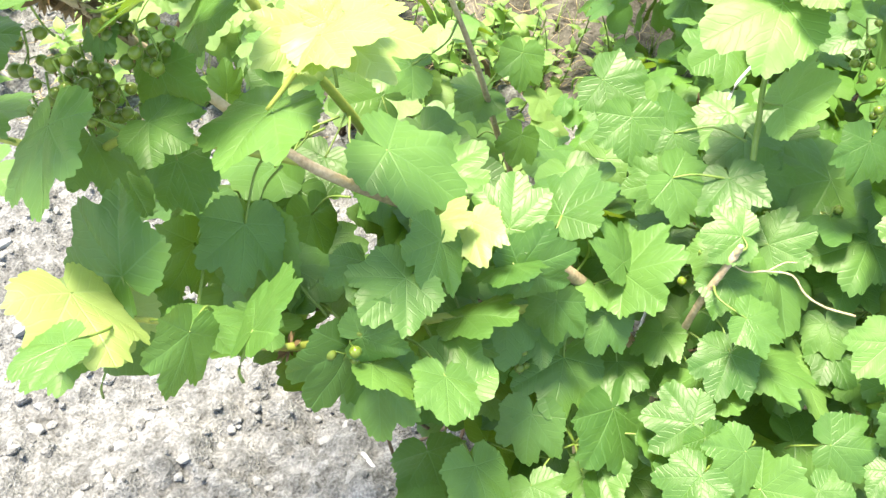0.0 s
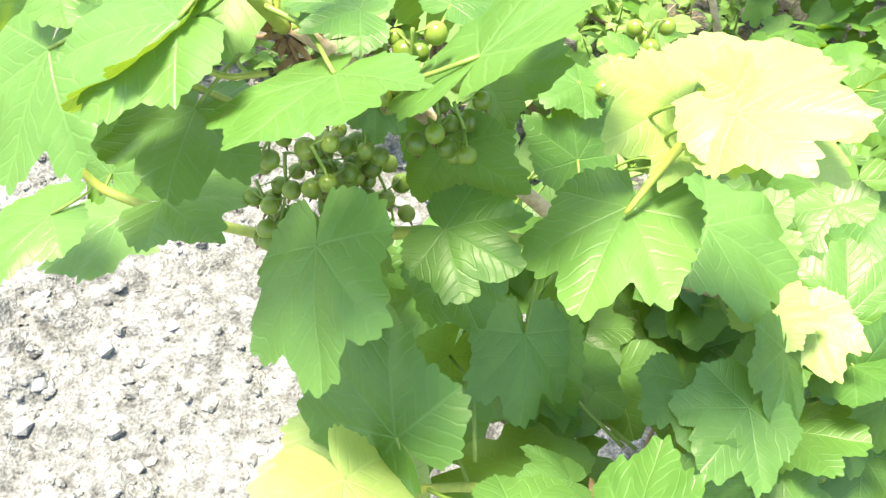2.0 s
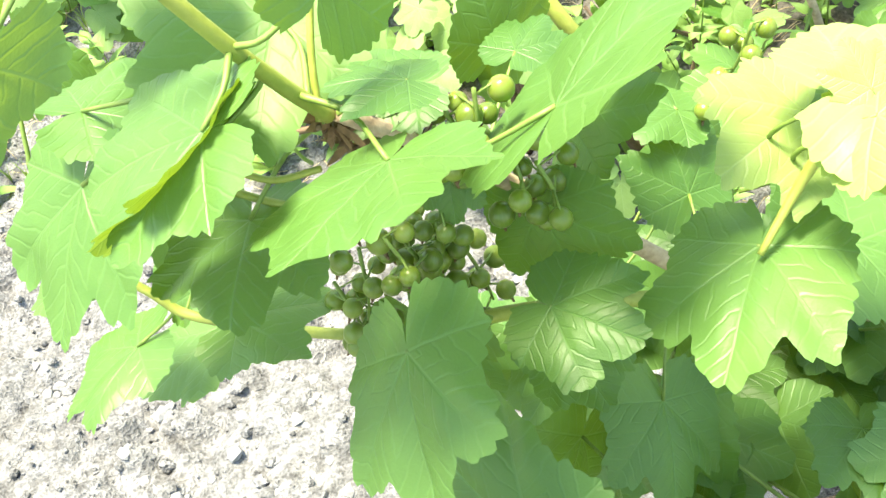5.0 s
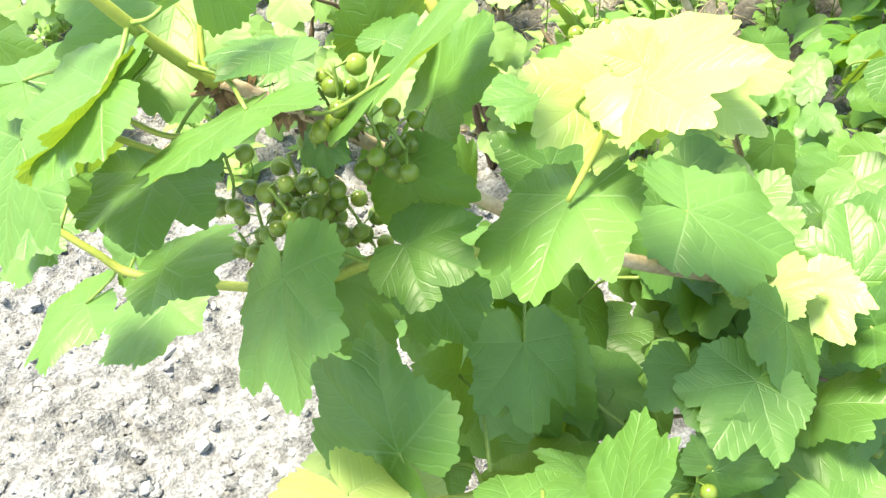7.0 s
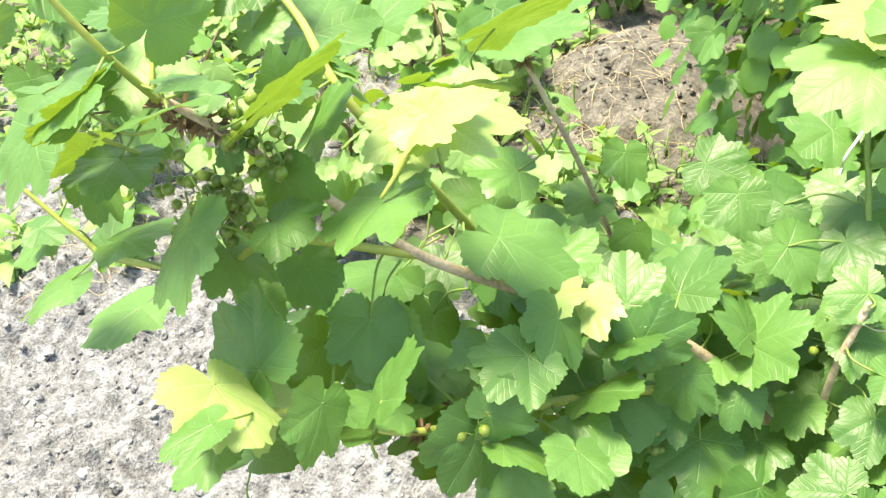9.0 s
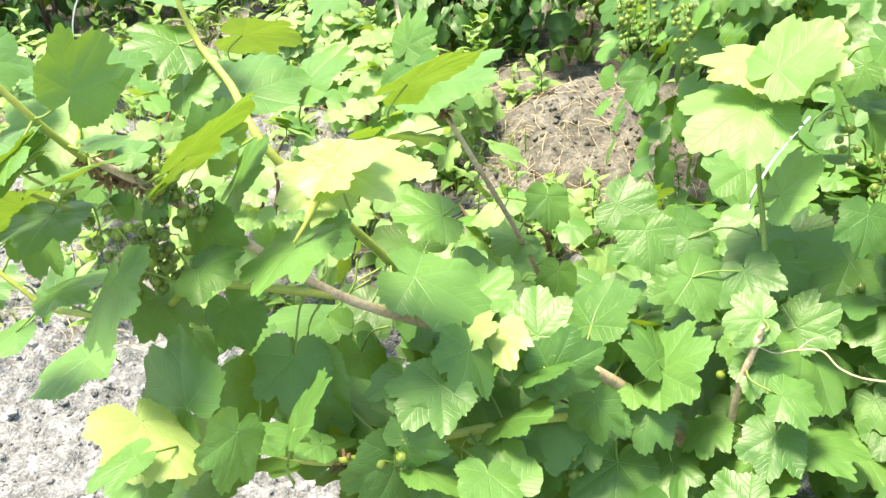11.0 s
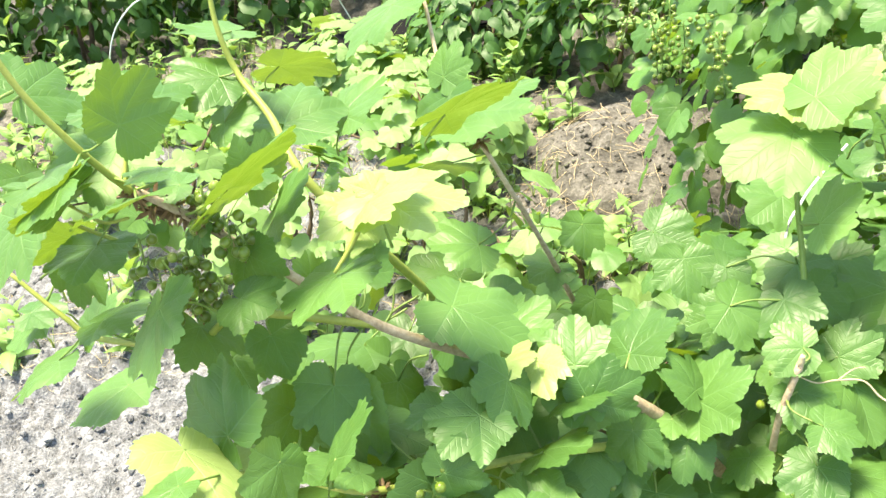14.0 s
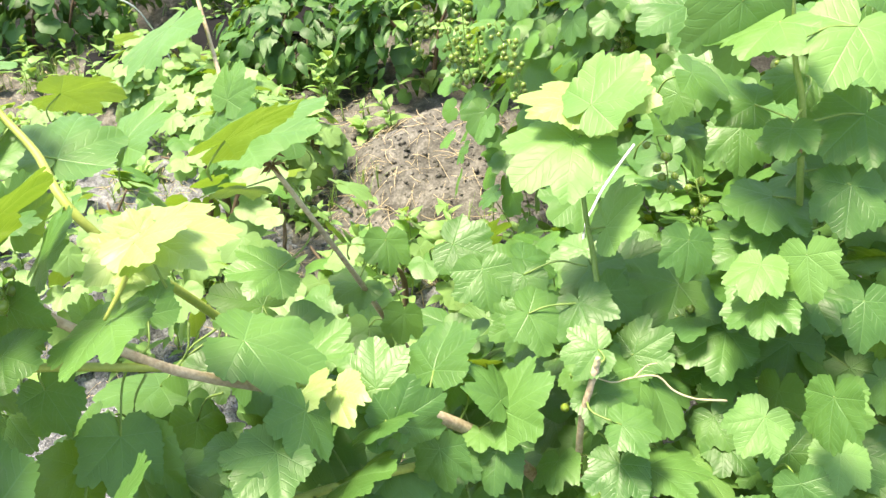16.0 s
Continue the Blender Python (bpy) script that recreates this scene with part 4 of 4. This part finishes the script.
def leafy_mass(name, parent, centre, radii, count, sizes, mat, seed, label="", flat=0.5, pointed=False):
    """Many leaves over a rounded crown, thinner inside, with an uneven outline."""
    r = random.Random(seed)
    protos = [leaf_data(200 + k, around=24, rings=2, teeth=0.06, cup=0.12, droop=0.25) for k in range(3)]
    if pointed:
        protos = [blade_data(1.2, w, b, 0.2, 4) for w, b in ((0.26, 0.3), (0.34, 0.5), (0.2, 0.2))] + protos[:1]
    verts, faces, uvs = [], [], []
    c = Vector(centre)
    for _ in range(count):
        d = Vector((r.gauss(0, 1), r.gauss(0, 1), r.gauss(0.25, 1))).normalized()
        lump = 1 + 0.28 * noise.noise(d * 2.3 + Vector((seed, 0, 0)))
        q = c + Vector((d.x * radii[0], d.y * radii[1], d.z * radii[2])) * lump * r.uniform(0.55, 1.0) ** 0.5
        if q.z < 0.03:
            continue
        tip = Vector((d.x, d.y, -0.5 + r.uniform(-0.4, 0.5))) + Vector((r.gauss(0, 0.4), r.gauss(0, 0.4), 0))
        nrm = (d * (1 - flat) + Vector((0, 0, 1)) * flat + Vector((r.gauss(0, 0.25), r.gauss(0, 0.25), 0))).normalized()
        tip = (tip - nrm * tip.dot(nrm)).normalized()
        m = Matrix((tip.cross(nrm), tip, nrm)).transposed() * r.uniform(*sizes)
        v, f, uv = r.choice(protos)
        n = len(verts)
        verts += [q + m @ Vector(p) - parent.location for p in v]
        faces += [[n + i for i in g] for g in f]
        uvs += uv
    ob = mesh_object(name, verts, faces, mat, parent, uvs)
    return tagged(ob, label, kind="stuff")


def leaf_objects(parent, centre, radii, count, sizes, seed, meshes, flat=0.5, keep=None):
    """Single leaves on the side of a crown that is seen closest."""
    r = random.Random(seed)
    c = Vector(centre)
    for _ in range(count):
        d = Vector((r.gauss(0, 1), r.gauss(-0.7, 1), r.gauss(0.35, 1))).normalized()
        q = c + Vector((d.x * radii[0], d.y * radii[1], d.z * radii[2])) * r.uniform(0.85, 1.08)
        if q.z < 0.04 or (keep and not keep(q)):
            continue
        nrm = (d * (1 - flat) + Vector((0, 0, 1)) * flat + Vector((r.gauss(0, 0.25), r.gauss(0, 0.25), 0))).normalized()
        tip = Vector((d.x, d.y - 0.3, -0.6)) + Vector((r.gauss(0, 0.5), r.gauss(0, 0.5), r.gauss(0, 0.2)))
        tip = (tip - nrm * tip.dot(nrm)).normalized()
        m = Matrix((tip.cross(nrm), tip, nrm)).transposed().to_4x4()
        ob = new("leaf", r.choice(meshes))
        put(ob, parent, Matrix.Translation(q) @ m @ Matrix.Scale(r.uniform(*sizes), 4))


def shrub(place, centre, radii, mass, singles, sizes, mat, seed, label, stems=5, group="", meshes=None):
    ob = thing("shrub", place, label, "shrub", group)
    r = random.Random(seed)
    for _ in range(stems):
        e = Vector(centre) + Vector((r.uniform(-0.7, 0.7) * radii[0], r.uniform(-0.7, 0.7) * radii[1], r.uniform(0.2, 0.8) * radii[2]))
        b = Vector(place) + Vector((r.uniform(-0.06, 0.06), r.uniform(-0.06, 0.06), -0.02))
        put_tube("stem", ob, [b, (b + e) / 2 + Vector((r.uniform(-0.06, 0.06), r.uniform(-0.06, 0.06), 0.05)), e], [0.008, 0.005, 0.002], BARK_DARK, lumpy=0.08)
    leafy_mass("foliage", ob, centre, radii, mass, sizes, mat, seed, pointed=mat is LEAF_HEDGE_SHADED)
    if singles:
        leaf_objects(ob, centre, radii, singles, sizes, seed + 1, meshes or FILL)
    return ob


back = shrub((0.95, 1.45, 0.0), (0.95, 1.45, 0.42), (0.52, 0.42, 0.50), 900, 290, (0.030, 0.047), LEAF_STUFF, 301, "tall currant bush with green berries behind the first")
for k, (x, y, z) in enumerate([(0.62, 1.20, 0.62), (0.66, 1.14, 0.58), (0.72, 1.10, 0.66), (0.60, 1.26, 0.70), (0.80, 1.06, 0.60)]):
    berry_cluster(back, (x, y, z), 0.06, 11, 170 + k, 0.0045)
for k, (x, y, z) in enumerate([(0.318, 1.134, 0.705), (0.335, 1.098, 0.703), (0.360, 1.094, 0.716), (0.369, 1.059, 0.697), (0.390, 1.044, 0.710), (0.398, 1.011, 0.695), (0.341, 1.074, 0.684)]):
    berry_cluster(back, (x, y, z), 0.075, 15, 190 + k, 0.0036)
low = shrub((0.62, 1.02, 0.0), (0.60, 1.02, 0.18), (0.30, 0.22, 0.26), 340, 190, (0.024, 0.040), LEAF_STUFF, 302, "low leafy currant shoots growing between the bushes")
right = shrub((1.0, 0.75, 0.0), (1.0, 0.78, 0.40), (0.36, 0.36, 0.45), 480, 180, (0.034, 0.05), LEAF_STUFF, 303, "dense side of the currant row in soft light")

# young currant plants, sunlight put into their pale leaf colour
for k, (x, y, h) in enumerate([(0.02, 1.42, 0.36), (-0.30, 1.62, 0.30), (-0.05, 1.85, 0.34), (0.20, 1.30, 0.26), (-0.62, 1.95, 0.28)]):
    shrub((x, y, 0.0), (x, y, 0.55 * h), (0.20, 0.18, 0.5 * h), 14, 34, (0.034, 0.056), LEAF_STUFF, 340 + k, "young currant plant, sunlight put into its pale leaf colour", 4, "young currants", FILL_SUN_TONE)

# leafy clumps among the weeds, their leaves also paled to look sunlit
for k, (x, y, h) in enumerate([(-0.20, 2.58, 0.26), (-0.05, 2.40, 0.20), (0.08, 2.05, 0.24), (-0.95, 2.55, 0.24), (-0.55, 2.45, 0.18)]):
    shrub((x, y, 0.0), (x, y, 0.5 * h), (0.16, 0.14, 0.5 * h), 12, 70, (0.030, 0.052), LEAF_STUFF, 380 + k, "low leafy clump among the weeds, sunlight put into its pale colour", 4, "leafy clumps", FILL_SUN_TONE)

# low growth right behind the heap, shade put into its dark green
for k, (x, y, rx, h) in enumerate([(0.62, 2.55, 0.30, 0.34), (1.0, 2.35, 0.34, 0.55), (0.22, 2.75, 0.26, 0.26), (0.95, 1.95, 0.26, 0.45), (-1.75, 3.25, 0.42, 0.50), (-1.15, 3.30, 0.40, 0.42), (-0.62, 3.38, 0.36, 0.36)]):
    shrub((x, y, 0.0), (x, y, 0.5 * h), (rx, 0.20, 0.55 * h), 520, 0, (0.028, 0.055), LEAF_HEDGE_SHADED, 360 + k, "leafy undergrowth behind the soil heap, shade put into its dark green", 4, "undergrowth")

# hedge at the back, its leaf colour darkened in place of tree shade
for k, (x, y, rx, rz, n) in enumerate([(-2.4, 3.9, 0.8, 0.9, 700), (-1.35, 3.65, 0.65, 0.75, 800), (-0.55, 3.75, 0.5, 0.6, 600), (0.25, 3.6, 0.5, 0.7, 600), (0.95, 3.2, 0.6, 0.9, 800), (1.6, 2.5, 0.6, 1.0, 900), (2.3, 3.3, 0.9, 1.2, 700), (-3.4, 3.2, 0.9, 1.0, 500)]):
    shrub((x, y, 0.0), (x, y, 0.42 * rz), (rx, 0.45, 0.55 * rz), 2 * n, 0, (0.028, 0.06), LEAF_HEDGE_SHADED, 320 + k, "hedge shrub at the garden's edge, shade put into its dark green", 4, "hedge shrubs")


# ---- weeds ----
def weed_mesh(name, mat, length, width, bend):
    v, f, uv = blade_data(length, width, bend)
    ob = mesh_object(name, v, f, mat, None, uv)
    me = ob.data
    bpy.data.objects.remove(ob)
    return me


LEAF_W1 = leaf_material("weed_leaf", (0.12, 0.26, 0.07), (0.24, 0.42, 0.12), (0.40, 0.58, 0.08), 0.34)
WEED_MESH = [weed_mesh("leaf", LEAF_W1, 1.0, w, b) for w, b in ((0.24, 0.35), (0.30, 0.5), (0.18, 0.3))]


def weed(x, y, height, leaves, size, seed, label, group="weeds on the soil"):
    r = random.Random(seed)
    z = ground_height(x, y)
    ob = thing("weed", (x, y, z), label, "weed", group)
    top = Vector((x + r.uniform(-0.3, 0.3) * height, y + r.uniform(-0.3, 0.3) * height, z + height))
    put_tube("stem", ob, [(x, y, z - 0.01), ((x + top.x) / 2 + 0.01, (y + top.y) / 2, z + 0.55 * height), top], [0.0022, 0.0014, 0.0008], PETIOLE, sides=5)
    for k in range(leaves):
        u = (k + 0.5) / leaves
        q = Vector((x, y, z)).lerp(top, u)
        a = math.degrees(k * 2.4 + r.uniform(-0.4, 0.4))
        leaf = new("leaf", r.choice(WEED_MESH))
        put(leaf, ob, Matrix.Translation(q) @ pose(0, 0, 0, 0, 0, a) @ pose(0, 0, 0, r.uniform(-5, 45) + 20 * u, r.uniform(-15, 15), 0) @ Matrix.Scale(size * r.uniform(0.7, 1.15) * (1 - 0.35 * u), 4))
    return ob


r = random.Random(77)
for k in range(230):
    x, y = r.uniform(-1.3, 0.4), r.uniform(1.4, 3.2)
    if math.hypot((x - 0.46) / 0.32, (y - 1.98) / 0.26) < 1:
        continue
    weed(x, y, r.uniform(0.03, 0.16), r.randint(6, 11), r.uniform(0.045, 0.09), 400 + k, "small sunlit broad-leaved weed on bare soil")
for k in range(34):
    weed(r.uniform(0.12, 0.62), r.uniform(1.0, 1.6), r.uniform(0.08, 0.24), r.randint(8, 13), r.uniform(0.035, 0.06), 500 + k, "leafy green weed growing in front of the soil heap")
for k in range(40):
    weed(r.uniform(-1.9, 0.9), r.uniform(2.8, 3.5), r.uniform(0.1, 0.28), r.randint(8, 13), r.uniform(0.05, 0.09), 560 + k, "leafy weed in the half shade below the hedge")

# herb with pointed leaflets beside the heap
for k, (x, y, h, s) in enumerate([(0.62, 2.16, 0.30, 0.10), (0.75, 2.05, 0.26, 0.09), (0.70, 2.28, 0.36, 0.10), (0.55, 2.42, 0.34, 0.09), (0.85, 1.95, 0.30, 0.085)]):
    weed(x, y, h, 13, s, 620 + k, "herb with bright pointed leaflets by the soil heap", "herbs by the heap")


def grass_stuff(name, count, area, seed, label, height=(0.03, 0.10)):
    r = random.Random(seed)
    verts, faces, uvs = [], [], []
    for _ in range(count):
        x, y = r.uniform(*area[0]), r.uniform(*area[1])
        if noise.noise(Vector((x * 3.1, y * 3.1, 9))) < -0.02:
            continue
        z = ground_height(x, y)
        for _ in range(r.randint(3, 7)):
            h, a, lean = r.uniform(*height), r.uniform(0, 6.3), r.uniform(0.15, 0.9)
            d, s = Vector((math.cos(a), math.sin(a), 0)), Vector((-math.sin(a), math.cos(a), 0)) * r.uniform(0.0008, 0.0022)
            n = len(verts)
            for u in (0, 0.4, 0.75, 1.0):
                c = Vector((x, y, z)) + d * h * lean * u * u + Vector((0, 0, h * (u - 0.25 * lean * u * u)))
                verts += [c - s * (1 - u * 0.95), c + s * (1 - u * 0.95)]
                uvs += [(0, u), (0, u)]
            faces += [(n + 2 * i, n + 2 * i + 1, n + 2 * i + 3, n + 2 * i + 2) for i in range(3)]
    return tagged(mesh_object(name, verts, faces, GRASS, None, uvs), label, "grass", kind="stuff")


grass_stuff("grass", 900, ((-1.2, 0.7), (1.5, 3.2)), 90, "thin short grass between the weeds")

# ---- garden odds and ends ----
hoop = thing("plastic_hoop", (-0.80, 2.66, 0.0), "thin white plastic pipe bent into a hoop", "garden hoop")
put_tube("pipe", hoop, [(-0.95, 2.68, -0.05), (-0.90, 2.67, 0.22), (-0.80, 2.66, 0.354), (-0.68, 2.67, 0.388), (-0.565, 2.67, 0.402), (-0.406, 2.655, 0.397), (-0.242, 2.66, 0.347), (-0.19, 2.72, 0.24), (-0.16, 2.76, 0.10), (-0.15, 2.78, -0.05)], [0.0022, 0.0022], WHITE_PIPE, sides=10)


def film_sheet(place, size, seed, label):
    r = random.Random(seed)
    n = 16
    verts, faces = [], []
    for s in (0, 1):
        for i in range(n):
            for j in range(n):
                u, v = i / (n - 1) - 0.5, j / (n - 1) - 0.5
                z = 0.05 * max(0, 1 - (2.2 * v) ** 2) + 0.012 * noise.noise(Vector((u * 5, v * 5, seed))) - 0.006 * s
                verts.append((u * size[0], v * size[1], z))
    k = n * n
    for i in range(n - 1):
        for j in range(n - 1):
            a = i * n + j
            faces += [(a, a + 1, a + n + 1, a + n), (k + a, k + a + n, k + a + n + 1, k + a + 1)]
    ob = mesh_object("plastic_sheet", verts, faces, BLACK_FILM)
    ob.location = place
    ob.rotation_euler = (0, 0, r.uniform(-0.3, 0.3))
    return tagged(ob, label, "plastic sheet")


film_sheet((-0.28, 2.95, 0.05), (0.30, 0.26), 8, "crumpled black plastic sheet lying on the soil")
film_sheet((0.12, 3.12, 0.05), (0.45, 0.28), 9, "crumpled black plastic sheet below the hedge")

rod = thing("white_cane", (0.39, 0.735, 0.0), "thin white cane leaning among the leaves", "cane")
put_tube("rod", rod, [(0.36, 0.70, -0.02), (0.377, 0.715, 0.35), (0.388, 0.729, 0.56), (0.409, 0.745, 0.603), (0.440, 0.768, 0.624), (0.472, 0.79, 0.640)], [0.0016, 0.0016], WHITE_PIPE, sides=6)

scrap = thing("plastic_scrap", (0.041, 0.669, 0.01), "small white scrap of plastic lying on the soil", "plastic scrap")
put_tube("strip", scrap, [(0.031, 0.687, 0.012), (0.041, 0.669, 0.020), (0.057, 0.647, 0.012)], [0.0018, 0.0034, 0.0022], WHITE_PIPE, lumpy=0.2, sides=6)


# ---- larger clods on the bare soil ----
def clod_mesh(seed):
    bm = bmesh.new()
    bmesh.ops.create_icosphere(bm, subdivisions=1, radius=1)
    off = Vector((seed * 7.3, seed * 3.1, 0))
    for v in bm.verts:
        q = v.co * (1 + 0.42 * noise.noise(v.co * 1.5 + off))
        v.co = Vector((q.x, q.y, 0.7 * q.z))
    me = bpy.data.meshes.new("clod")
    bm.to_mesh(me)
    bm.free()
    me.materials.append(SOIL_CLOD)
    return me


def lay_clods(count, area, seed):
    r = random.Random(seed)
    shapes = [clod_mesh(k) for k in range(9)]
    for k in range(count):
        x, y = r.uniform(*area[0]), r.uniform(*area[1])
        s = 0.006 * 2.5 ** (r.random() ** 1.8)
        ob = new("clod", shapes[k % 9])
        ob.parent = ground
        turn = Euler((r.uniform(-0.5, 0.5), r.uniform(-0.5, 0.5), r.uniform(0, 6.3))).to_matrix().to_4x4()
        size = Matrix.Diagonal((s * r.uniform(0.8, 1.3), s * r.uniform(0.8, 1.2), s * r.uniform(0.8, 1.1), 1))
        ob.matrix_basis = Matrix.Translation((x, y, ground_height(x, y) - 0.2 * s)) @ turn @ size


lay_clods(290, ((-0.75, 0.10), (0.5, 1.45)), 41)
